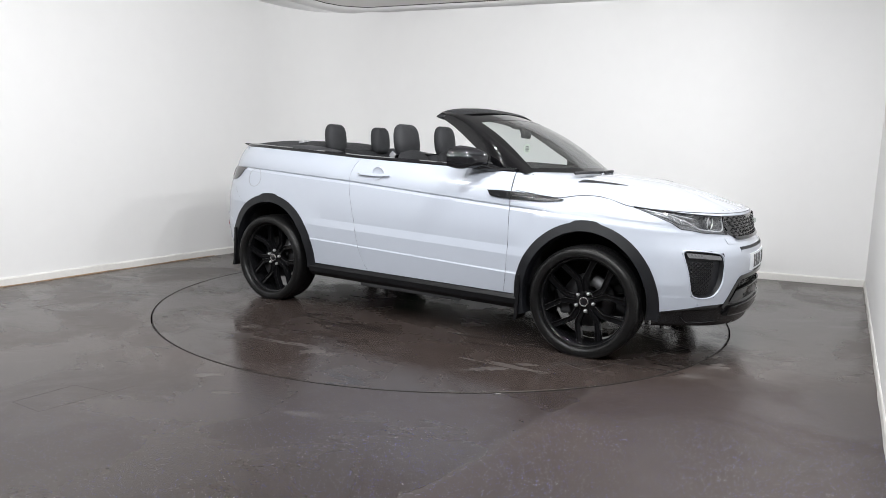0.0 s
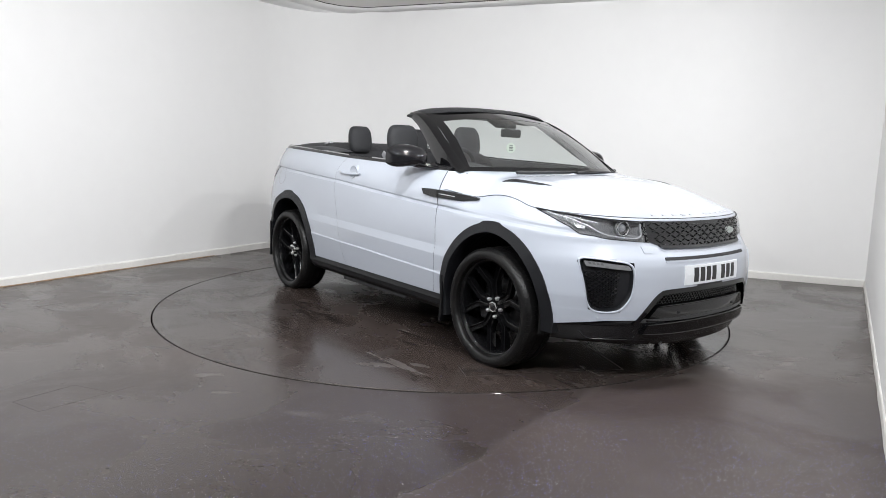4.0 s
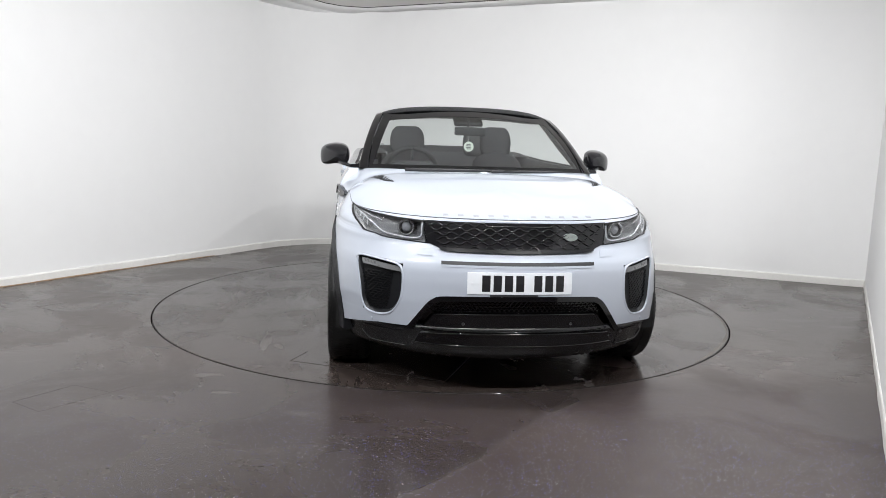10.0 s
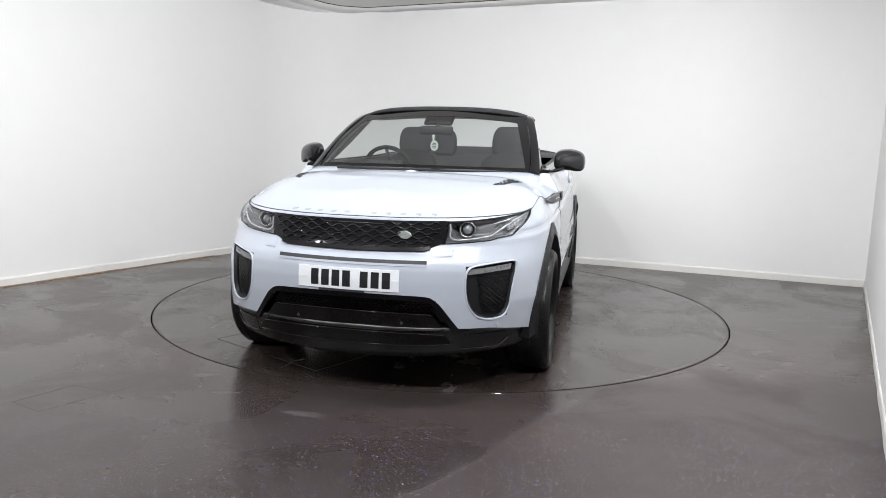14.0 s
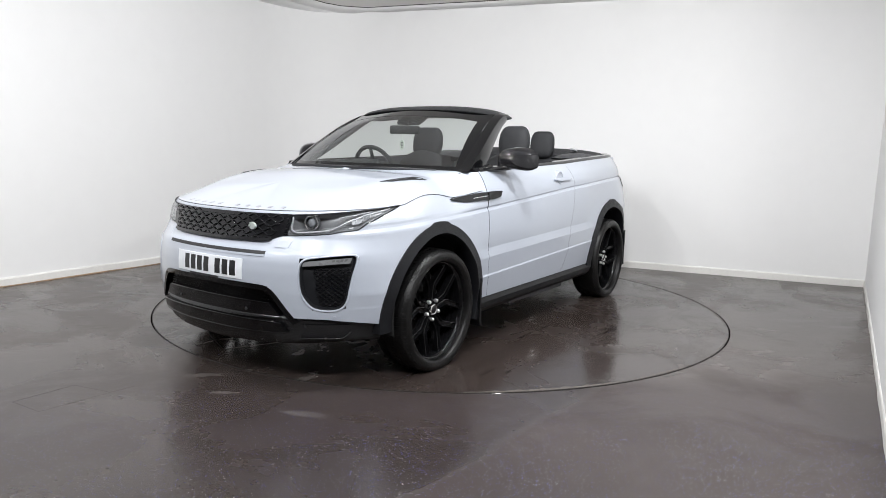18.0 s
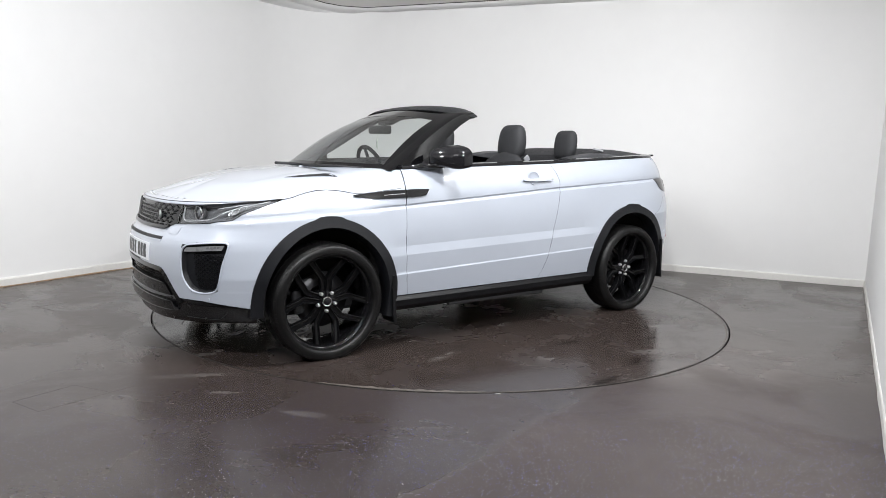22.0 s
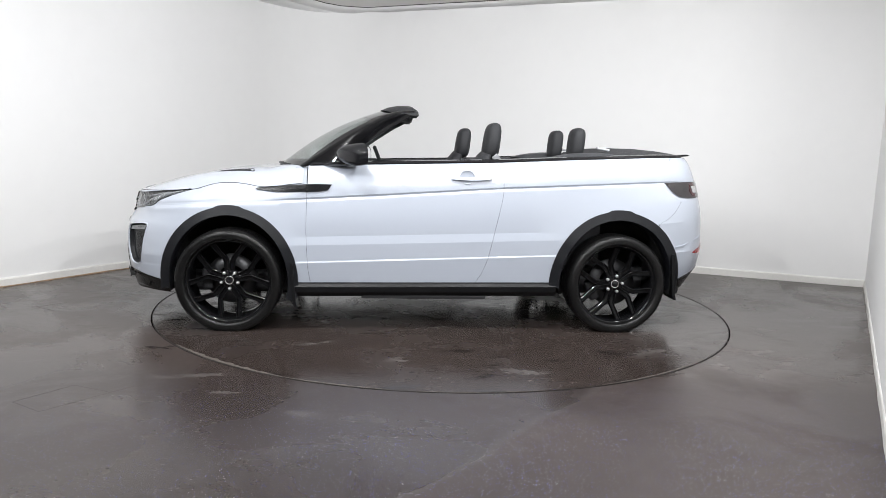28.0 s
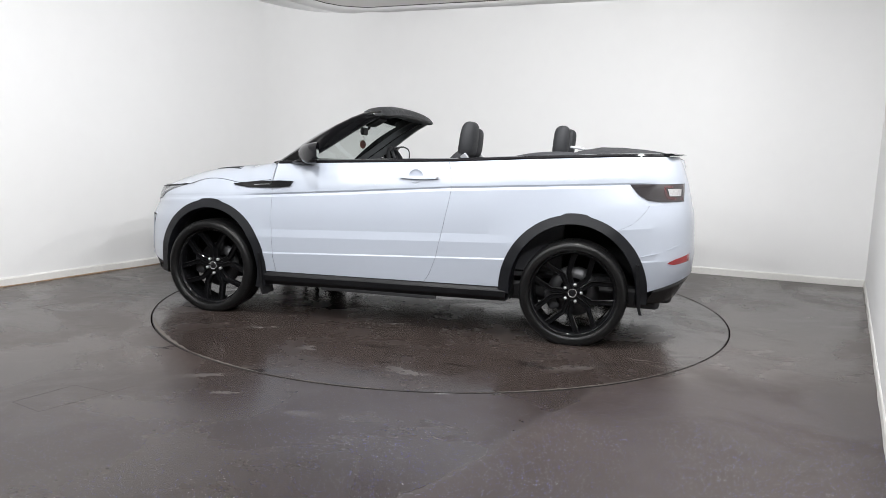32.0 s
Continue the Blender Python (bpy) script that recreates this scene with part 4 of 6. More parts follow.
plate = plate_piece("number_plate", -0.261, 0.261, 0.553, 0.659, 0.006, 0.014, PLATE, car, "white number plate with black characters")
y = 0.195
for wdt in (0.05, 0.05, 0.05, 0.05, 0, 0.05, 0.05, 0.045):
    if wdt == 0:
        y -= 0.035
        continue
    plate_piece("character_bar", -(y - 0.005), -(y - 0.045), 0.5665, 0.6455, 0.0068, 0.004, INK, plate)
    y -= 0.0555
for yy in (-0.235, 0.235):
    plate_piece("plate_screw", yy - 0.005, yy + 0.005, 0.601, 0.611, 0.0075, 0.004, PLATE, plate)
plate_piece("plate_surround", -0.15, 0.09, 0.536, 0.550, 0.004, 0.010, BLACK, car)
for side in (1, -1):
    part("washer_cover", smooth_face(patch(mirrored([(0.425, 0.728), (0.495, 0.730)], side), mirrored([(0.430, 0.762), (0.500, 0.764)], side), 4, 2, front_x, 0.004, 0.012, "x")), PAINT, car)

# lower intake: dark mouth, mesh, gloss frame and two blades
LG_LOW = [(-0.60, 0.300), (-0.3, 0.300), (0.0, 0.300), (0.3, 0.300), (0.60, 0.300)]
LG_TOP = [(-0.470, 0.545), (-0.375, 0.552), (0.0, 0.556), (0.375, 0.552), (0.470, 0.545)]
intake = part("lower_intake", smooth_face(patch(LG_LOW, LG_TOP, 32, 6, front_x, -0.060, 0.01, "x")), FASCIA, car, "black lower bumper intake")


def lg_inside(y, z):
    return 0.445 < z < 0.528 and abs(y) < 0.44 - (z - 0.455) * 0.5


part("intake_mesh", honeycomb(front_x, lg_inside, -0.45, 0.45, 0.44, 0.54, 0.024, 0.014, 0.0035, -0.022, 0.008), FASCIA, intake, "fine black honeycomb mesh")
arch = [(-y, z) for y, z in INTAKE[2:-1]] + [(0.0, 0.535)] + INTAKE[2:-1][::-1]
arch = [(y * 0.985, z - 0.006) for y, z in arch]
part("intake_frame", smooth_face(bar_on(front_x, rounded_open(arch), 0.026, 0.0035, 0.045, "x"), 40), FASCIA, intake, "gloss black frame round the intake")
for z0, z1, w0, w1, dx in ((0.357, 0.447, 0.475, 0.415, -0.006), (0.284, 0.350, 0.500, 0.480, 0.010)):
    low = [(yy, z0 + 0.010 * (abs(yy) / w0) ** 3) for yy in np.linspace(-w0, w0, 25)]
    high = [(yy, z1 - 0.006 * (abs(yy) / w1) ** 3) for yy in np.linspace(-w1, w1, 25)]
    part("bumper_blade", smooth_face(patch(low, high, 24, 3, front_x, dx, 0.05, "x"), 35), FASCIA, car, "gloss black bumper blade")
    for line in (low, high):
        part("blade_edge", tube([(front_x(yy, zz) + dx - 0.001, yy, zz) for yy, zz in line], 0.0045, 8), FASCIA, car)
for side in (1, -1):
    # parking sensors
    for yy, zz in ((0.272, 0.398), (0.717, 0.385)):
        bm = bmesh.new()
        bmesh.ops.create_cone(bm, cap_ends=True, segments=16, radius1=0.008, radius2=0.007, depth=0.006)
        ss = front_x(yy, zz) + (-0.004 if yy < 0.5 else 0.003)
        part("parking_sensor", from_bm(bm), BLACK if yy < 0.5 else PAINT, car, "", Matrix.Translation((ss, side * yy, zz)) @ Matrix.Rotation(side * radians(8 if yy < 0.5 else 40), 4, "Z") @ Matrix.Rotation(radians(90), 4, "Y"))


# black lower valance under the paint, wraps round the front
def skirt_surf(tau, z):
    k = along(tau, True)
    f = (z - 0.14) / 0.24
    xn = 2.085 + 0.095 * min(1, f) ** 0.6
    w = 0.845 + 0.072 * f
    return X0F + (xn - X0F) * k, w * max(0.0, 1 - k ** NF) ** (1 / NF)


for side in (1, -1):
    rings = []
    for i in range(33):
        tau = 0.25 + 0.75 * i / 32
        line = []
        top = profile(skirt_surf(tau, 0.36)[0], True)[0][0] + 0.006
        for f in (0.0, 0.03, 0.2, 0.4, 0.6, 0.8, 0.97, 1.0):
            zb = 0.205 + 0.035 * min(1.0, (1 - tau) / 0.55) ** 1.3
            z = zb + (top - zb) * f
            x, yv = skirt_surf(tau, z)
            ins = 0.02 if f in (0.0, 1.0) else 0.0
            line.append((x - ins, max(0.0, yv - ins) * side, z))
        rings.append(line)
    part("front_valance", loft_mesh(rings, False, False), VALANCE, car, "slate black plastic bumper valance")
for side in (1, -1):
    # scoop in each corner of the valance, with a rolled lower lip
    lip = []
    for f in np.linspace(0, 1, 15):
        tau, z = 0.395 + 0.225 * float(f), 0.262 + 0.040 * max(0.0, 1 - float(f) / 0.22) ** 2
        x, yv = skirt_surf(tau, z)
        lip.append((x + 0.004, (yv + 0.004) * side, z))
    part("scoop_lip", tube(lip, 0.0042, 8), VALANCE, car)
    rings = []
    for f in np.linspace(0, 1, 15):
        tau = 0.405 + 0.21 * float(f)
        line = []
        for z, o in ((0.268, 0.003), (0.285, 0.001), (0.325, 0.001), (0.340, 0.003)):
            x, yv = skirt_surf(tau, z)
            line.append((x + o, (yv + o) * side, z))
        rings.append(line)
    part("scoop", loft_mesh(rings, False, False), VALANCE, car, "dark scoop in the bumper valance")
part("skid_plate", from_bm(rbox(0.42, 0.80, 0.05, 0.02, 2)), BLACK, car, "", Matrix.Translation((1.70, 0, 0.245)))

# sunk fittings of the nose
def resample(poly, n):
    d = [0.0]
    loop = poly + poly[:1]
    for a, b in zip(loop, loop[1:]):
        d.append(d[-1] + math.hypot((b[0] - a[0]) * 0.9, b[1] - a[1]))
    return [(float(np.interp(d[-1] * k / n, d, [q[0] for q in loop])), float(np.interp(d[-1] * k / n, d, [q[1] for q in loop]))) for k in range(n)]


def bucket(outline, rows, side, floor=True):
    """Rings that follow an outline of the nose, each at (offset, size), closed by a floor."""
    cu, cv = sum(q[0] for q in outline) / len(outline), sum(q[1] for q in outline) / len(outline)
    rings = []
    for off, k in rows:
        ring = []
        for u, v in outline:
            x, y, z = nose_pt(cu + (u - cu) * k, cv + (v - cv) * k, off)
            ring.append((x, y * side, z))
        rings.append(ring)
    if floor:
        x, y, z = nose_pt(cu, cv, rows[-1][0])
        rings.append([(x, y * side, z)] * len(outline))
    v, f = loft(rings, True, False)
    bm = bmesh.new()
    vs = [bm.verts.new(p) for p in v]
    for q in f:
        bm.faces.new([vs[k] for k in q])
    bmesh.ops.remove_doubles(bm, verts=bm.verts, dist=0.0003)
    bmesh.ops.recalc_face_normals(bm, faces=bm.faces)
    return smooth_face(from_bm(bm), 35)


def sheet(low, high, us, vs, off, side):
    """An open sheet between two lines of the nose; off is a number or a function of u and v."""
    grid = []
    for u in us:
        line = []
        for v in vs:
            x, y, z = lamp_pt(low, high, u, v, off(u, v) if callable(off) else off)
            line.append((x, y * side, z))
        grid.append(line)
    v, f = loft(grid, False, False)
    return mesh_of(v, f, True)


def lamp_pt(low, high, u, v, off):
    def sample(line):
        d = [0.0]
        for a, b in zip(line, line[1:]):
            d.append(d[-1] + math.hypot(b[0] - a[0], b[1] - a[1]))
        return [float(np.interp(u * d[-1], d, [q[k] for q in line])) for k in (0, 1)]
    a, b = sample(low), sample(high)
    return nose_pt(a[0] + (b[0] - a[0]) * v, a[1] + (b[1] - a[1]) * v, off)


# fog lamp vents
fog_dense = [(a[0] + (b[0] - a[0]) * f, a[1] + (b[1] - a[1]) * f) for a, b in zip(fog_rim, fog_rim[1:] + fog_rim[:1]) for f in (0.22, 0.78)]
fog_edge = resample(rounded(fog_dense, 2), 72)
for side in (1, -1):
    fog = part("fog_vent", bucket(fog_edge, [(-0.003, 1.0), (-0.006, 0.975), (-0.030, 0.92)], side), CLAD, car, "black bumper vent with fog light strip")
    part("vent_lip", bucket(fog_edge, [(-0.006, 1.07), (0.001, 1.06), (0.004, 1.035), (0.003, 1.005), (-0.006, 0.985)], side, False), PAINT, fog, "white rounded lip round the vent")
    low = [(tau_at(0, y, z), z) for y, z in ((0.585, 0.640), (0.68, 0.650), (0.715, 0.655))] + [(0.415, 0.660)]
    high = [(tau_at(0, y, z), z) for y, z in ((0.580, 0.664), (0.68, 0.676), (0.715, 0.681))] + [(0.405, 0.688)]
    us = [k / 12 for k in range(13)]
    part("fog_light", sheet(low, high, us, [0, 0.5, 1], -0.010, side), LAMPGREY, fog, "slim clear fog light strip")
    for k in range(4):
        a = 0.60 + 0.085 * k
        part("light_chip", sheet(low, high, [a, a + 0.06], [0.45, 0.9], -0.007, side), INNERM, fog)

    def fog_inside(u, z):
        q = abs(u)
        return 0.440 < z < 0.632 and np.interp(z, [0.42, 0.45, 0.65], [0.680, 0.635, 0.610]) < q < np.interp(z, [0.42, 0.45, 0.65], [0.725, 0.755, 0.768])
    span = (0.58, 0.80) if side > 0 else (-0.80, -0.58)
    part("vent_mesh", honeycomb(front_x, fog_inside, span[0], span[1], 0.43, 0.645, 0.024, 0.0115, 0.0030, -0.030, 0.006), GLOSS, fog, "fine black honeycomb mesh")

# headlamps: deep housing, projector with a chrome ring, light strip, clear cover
lamp_edge = resample(lamp_low + lamp_top[::-1], 96)
US = [k / 28 for k in range(29)]
VS = [k / 10 for k in range(11)]
for side in (1, -1):
    def sunk(u, v):
        e = min(1.0, 6 * min(v, 1 - v)) * min(1.0, 10 * u) * min(1.0, 6 * (1 - u))
        return -0.004 - (0.014 + 0.062 * max(0.0, 1 - u / 0.62) ** 0.8) * e
    lamp = part("headlamp", sheet(lamp_low, lamp_top, US, VS, sunk, side), LAMPGREY, car, "clear headlamp with dark housing and round projector")
    part("lamp_rim", bucket(lamp_edge, [(-0.010, 1.03), (0.0015, 1.02), (0.003, 1.005), (0.003, 0.97), (-0.008, 0.955)], side, False), GLOSS, lamp, "thin gloss black edge")
    # projector and its ring look forward and a little outwards
    m = Matrix.Translation((1.965, side * 0.548, 0.853)) @ Matrix.Rotation(side * radians(12), 4, "Z") @ Matrix.Rotation(radians(-90), 4, "Z")
    part("bezel_ring", lathe([(0.0335, 0.004), (0.036, 0.010), (0.040, 0.010), (0.0425, 0.003), (0.041, -0.006), (0.034, -0.006), (0.0335, 0.004)], 40), CHROME, lamp, "chrome projector ring", m)
    part("bowl", lathe([(0.041, -0.004), (0.040, -0.020), (0.028, -0.030), (0.001, -0.032)], 32), LAMPGREY, lamp, "", m)
    part("projector_lens", lathe([(0.001, 0.010), (0.012, 0.008), (0.021, 0.001), (0.026, -0.010), (0.028, -0.022)], 32), mat("projector_glass", (0.30, 0.31, 0.33), 0.06, metal=0.2, coat=1.0) if side > 0 else bpy.data.materials["projector_glass"], lamp, "", m)

    def line_at(uv, off, n=6):
        pts = []
        for (ua, va), (ub, vb) in zip(uv, uv[1:]):
            for k in range(n):
                f = k / n
                x, y, z = lamp_pt(lamp_low, lamp_top, ua + (ub - ua) * f, va + (vb - va) * f, off)
                pts.append((x, y * side, z))
        x, y, z = lamp_pt(lamp_low, lamp_top, *uv[-1], off)
        return pts + [(x, y * side, z)]
    strip_uv = rounded_open([(0.035, 0.90), (0.035, 0.12), (0.20, 0.13), (0.36, 0.18), (0.44, 0.42), (0.52, 0.60), (0.70, 0.62), (0.90, 0.55)])
    part("light_strip", tube(line_at(strip_uv, -0.010, 2), 0.0052, 8), LAMPWHITE, lamp, "pale running light strip")
    part("light_strip", tube(line_at(rounded_open([(0.40, 0.72), (0.47, 0.78), (0.60, 0.80), (0.72, 0.78)]), -0.012, 2), 0.0036, 8), LAMPWHITE, lamp, "pale running light strip")
    part("inner_lamp", sheet(lamp_low, lamp_top, [0.50, 0.56, 0.62, 0.68, 0.74, 0.80], [0.30, 0.45, 0.58], -0.009, side), INNERM, lamp, "bright ribbed reflector")
    for k in range(3):
        a = 0.52 + 0.075 * k
        part("reflector_rib", tube(line_at([(a, 0.32), (a + 0.02, 0.58)], -0.007, 3), 0.0022, 6), LAMPWHITE, lamp)
    part("cover", sheet(lamp_low, lamp_top, US, VS, 0.0045, side), CLEAR, lamp, "clear glossy lens cover")
    part("lamp_brow", tube([(x, y * side, z + 0.002) for x, y, z in (lamp_pt(lamp_low, lamp_top, u, 1.0, 0.0035) for u in US)], 0.0035, 6), BLACK, lamp)

# ---------------------------------------------------------------- wheel arches, sills, flaps
for side in (1, -1):
    ax = "y" if side > 0 else "-y"
    for front, (cx, cz, oa, ob_, ia, ib) in ((True, (1.33, 0.34, 0.457, 0.498, 0.388, 0.436)), (False, (-1.33, 0.345, 0.480, 0.513, 0.405, 0.448))):
        rings = []
        n = 48
        a0, a1 = (-7, 196) if front else (-4, 186)
        for i in range(n + 1):
            a = radians(a0 + (a1 - a0) * i / n)
            c, s = math.cos(a), math.sin(a)
            tab = 0.010 if abs(a - math.pi / 2) < 0.17 else 0.0
            po = (cx + (oa + tab * 0.2) * c, cz + (ob_ + tab) * s)
            pm = (cx + (ia + 0.006) * c, cz + (ib + 0.006) * s)
            pi_ = (cx + ia * c, cz + ib * s)

            def yy(p, extra):
                z = max(p[1], 0.33)
                return side_y(p[0], z) + extra
            yo, ym = yy(po, 0.006), yy(((po[0] + pm[0]) / 2, (po[1] + pm[1]) / 2), 0.014)
            ring = [(po[0], yo - 0.02, po[1]), (po[0], yo, po[1]), (pm[0], ym + 0.002, pm[1]), (pi_[0], ym - 0.008, pi_[1]), (pi_[0], ym - 0.10, pi_[1]), (po[0], yo - 0.10, po[1])]
            rings.append([(x, y * side, z) for x, y, z in ring])
        part("arch_trim", smooth_face(loft_mesh(rings, True, True, False), 35), CLAD, car, "slate grey plastic wheel arch trim")
        # inner wheel housing
        rings = []
        for i in range(25):
            a = radians(-10 + 200 * i / 24)
            x, z = cx + (ia + 0.004) * math.cos(a), cz + (ib + 0.004) * math.sin(a)
            rings.append([(x, side * 0.90, z), (x, side * 0.62, z), (cx, side * 0.62, cz)])
        part("arch_liner", loft_mesh(rings, False, False), GAPM, car)
    # sill
    rings = []
    for xx in np.linspace(-0.90, 0.90, 25):
        x = float(xx)
        z1 = profile(x, x > 0.82)[0][0]
        ring = [(0.908, z1 + 0.003), (0.914, z1 - 0.010), (0.934, z1 - 0.030), (0.928, z1 - 0.066), (0.896, z1 - 0.100), (0.80, z1 - 0.105), (0.80, z1)]
        rings.append([(x, y * side, z) for y, z in ring])
    part("sill", smooth_face(loft_mesh(rings, True, True, False), 25), SILLM, car, "black plastic side sill")
    part("sill_insert", from_bm(rbox(0.86, 0.03, 0.026, 0.006, 2)), BLACK, car, "", Matrix.Translation((0.02, side * 0.885, 0.236)))
    # mud flaps
    for x, z0, z1, w, yc in ((0.895, 0.165, 0.47, 0.17, 0.865), (-1.765, 0.235, 0.56, 0.20, 0.83)):
        rings = []
        for f in np.linspace(0, 1, 9):
            f = float(f)
            xx = x + (0.030 if x < 0 else 0.02) * f - 0.008 * (f < 0.1)
            z = z0 + (z1 - z0) * f
            ww = w * (0.9 + 0.1 * f)
            rings.append([(xx - 0.006, side * (yc - ww / 2), z), (xx + 0.006, side * (yc - ww / 2), z), (xx + 0.010, side * (yc + ww / 2), z), (xx - 0.010, side * (yc + ww / 2), z)])
        part("mud_flap", smooth_face(loft_mesh(rings, True, True, False)), SILLM, car, "black rubber mud flap")

# rear lower valance
for side in (1, -1):
    rings = []
    for i in range(25):
        tau = 0.34 + 0.66 * i / 24
        k = along(tau, False)
        line = []
        top = profile(X0R + (-2.12 - X0R) * k, False)[0][0] + 0.006
        for f in (0.0, 0.04, 0.3, 0.6, 0.96, 1.0):
            z = 0.255 + 0.05 * tau + (top - 0.255 - 0.05 * tau) * f
            ins = 0.02 if f in (0, 1.0) else 0.0
            x = X0R + (-2.03 - 0.10 * f - X0R) * k + ins
            yv = (0.855 + 0.05 * f) * max(0.0, 1 - k ** NR) ** (1 / NR) - ins
            line.append((x, max(0, yv) * side, z))
        rings.append(line)
    part("rear_valance", loft_mesh(rings, False, False), VALANCE, car, "slate black plastic rear valance")

# underbody
part("underbody", from_bm(rbox(3.6, 1.42, 0.14, 0.03, 2)), BLACK, car, "", Matrix.Translation((-0.1, 0, 0.30)))
part("exhaust_box", from_bm(rbox(0.5, 0.26, 0.12, 0.04, 3)), BLACK, car, "", Matrix.Translation((-1.75, 0.25, 0.27)))
for xx in (1.33, -1.33):
    part("axle", tube([(xx, -0.75, 0.34), (xx, 0.75, 0.34)], 0.045, 10), BLACK, car)

# ---------------------------------------------------------------- side details
def vent_y(x, z):
    """The vent stands more upright than the wing behind it."""
    return 0.35 * side_y(x, z) + 0.65 * side_y(x, 0.945)


for side in (1, -1):
    ax = "y" if side > 0 else "-y"
    # wing vent blade that crosses onto the door
    low = [(0.675, 0.963), (0.75, 0.952), (1.03, 0.940), (1.154, 0.957)]
    high = [(0.652, 0.999), (0.75, 1.000), (0.90, 0.991), (1.06, 0.977), (1.155, 0.962)]
    vent = part("wing_vent", smooth_face(patch(low, high, 24, 4, vent_y, 0.010, 0.030, ax)), VALANCE, car, "black wing vent blade")
    part("vent_line", bar_on(vent_y, [(0.83, 0.972), (0.90, 0.968), (0.97, 0.962)], 0.004, 0.0115, 0.005, ax), CHROME, vent)
    part("vent_gap", bar_on(vent_y, [(0.817, 0.947), (0.818, 0.970), (0.816, 0.994)], 0.004, 0.0110, 0.005, ax), GAPM, vent)
    # door handle: pull bar, recess, lock cover
    handle = part("door_handle", smooth_face(patch([(-0.422, 1.056), (-0.35, 1.050), (-0.275, 1.047), (-0.20, 1.049), (-0.145, 1.053)], [(-0.422, 1.063), (-0.35, 1.068), (-0.275, 1.069), (-0.20, 1.066), (-0.145, 1.058)], 16, 4, side_y, 0.021, 0.012, ax)), PAINT, car, "white pull handle over a shallow recess")
    # half-round finger recess, built proud: its upper lip leans out, looks down for shade
    for x0, hw, z0, z1, lip in ((-0.255, 0.052, 1.066, 1.116, 0.030), (-0.255, 0.042, 1.052, 1.022, 0.008)):
        rings = []
        for k in range(13):
            u = -1 + 2 * k / 12
            xx, top = x0 + hw * u, z0 + (z1 - z0) * math.sqrt(max(0.02, 1 - u * u))
            e = math.sqrt(max(0.03, 1 - u * u))
            line = []
            for f, o in ((0.0, -0.004), (0.0, 0.001), (0.7, 0.55 * lip * e), (0.92, lip * e), (1.0, lip * e * 0.9), (1.12, -0.004)):
                zz = z0 + (top - z0) * f
                line.append((xx, side * (side_y(xx, zz) + o), zz))
            rings.append(line)
        part("recess_shade_lip", smooth_face(loft_mesh(rings, True, True, False), 50), PAINT, handle)
    part("handle_tip", bar_on(side_y, [(-0.424, 1.0595), (-0.405, 1.0600)], 0.008, 0.0225, 0.01, ax), CHROME, handle)
    part("handle_post", bar_on(side_y, [(-0.40, 1.058), (-0.37, 1.059)], 0.012, 0.016, 0.020, ax), PAINT, handle)
    part("handle_post", bar_on(side_y, [(-0.19, 1.055), (-0.16, 1.055)], 0.012, 0.016, 0.020, ax), PAINT, handle)
    # belt trim
    rings = []
    for xx in np.linspace(-1.86, 0.80, 60):
        x = float(xx)
        z = belt_z(x)
        yb = side_y(x, z)
        rings.append([(x, side * q, z + dz) for q, dz in ((yb + 0.002, -0.004), (yb + 0.004, 0.006), (yb - 0.006, 0.018), (yb - 0.05, 0.022), (yb - 0.055, -0.012), (yb - 0.01, -0.012))])
    part("belt_trim", smooth_face(loft_mesh(rings, True, True, False), 30), GLOSS, car, "gloss black trim along the belt line")
    # tail lamp
    low = [(-1.668, 1.050), (-1.72, 0.995), (-1.775, 0.965), (-1.86, 0.957), (-2.005, 0.960)]
    high = [(-1.660, 1.062), (-1.76, 1.066), (-1.85, 1.069), (-1.92, 1.071), (-2.010, 1.072)]
    tail = part("tail_lamp", smooth_face(patch(low, high, 18, 5, side_y, 0.006, 0.02, ax)), SMOKE, car, "smoked tail lamp with red and clear sections")
    part("red_section", bar_on(side_y, [(-1.996, 1.052), (-1.92, 1.053), (-1.872, 1.052), (-1.884, 1.010), (-1.899, 0.984), (-1.94, 0.978), (-1.996, 0.978)], 0.013, 0.0085, 0.01, ax), RED, tail)
    part("clear_section", smooth_face(patch([(-1.908, 0.994), (-1.984, 0.994)], [(-1.894, 1.040), (-1.986, 1.040)], 4, 3, side_y, 0.009, 0.008, ax)), mat("clear_block", (0.36, 0.35, 0.35), 0.25, vary=0.3, scale=60) if side > 0 else bpy.data.materials["clear_block"], tail)
    # bumper seams
    for seam_pts in ([(-1.72, 0.602), (-1.83, 0.626), (-1.948, 0.665), (-2.01, 0.688)],):
        part("bumper_seam", bar_on(side_y, seam_pts, 0.004, 0.0060, 0.014, ax), PAINT, car)
    # bumper reflector
    part("reflector", smooth_face(patch([(-1.922, 0.564), (-1.965, 0.554), (-2.066, 0.570)], [(-1.922, 0.570), (-1.97, 0.592), (-2.066, 0.618)], 8, 3, side_y, 0.004, 0.015, ax)), mat("red_reflector", (0.30, 0.012, 0.016), 0.2, vary=0.1, coat=0.5) if side > 0 else bpy.data.materials["red_reflector"], car, "red bumper reflector")
# fuel flap on the right side
fl = []
for k in range(33):
    a = 2 * math.pi * k / 32
    fl.append((-1.52 + 0.072 * math.cos(a), 0.985 + 0.072 * math.sin(a)))
part("fuel_flap_ring", bar_on(side_y, fl, 0.005, 0.0012, 0.006, "-y"), mat("seam_grey", (0.30, 0.31, 0.33), 0.5, vary=0.05), car, "thin round seam of the fuel flap")

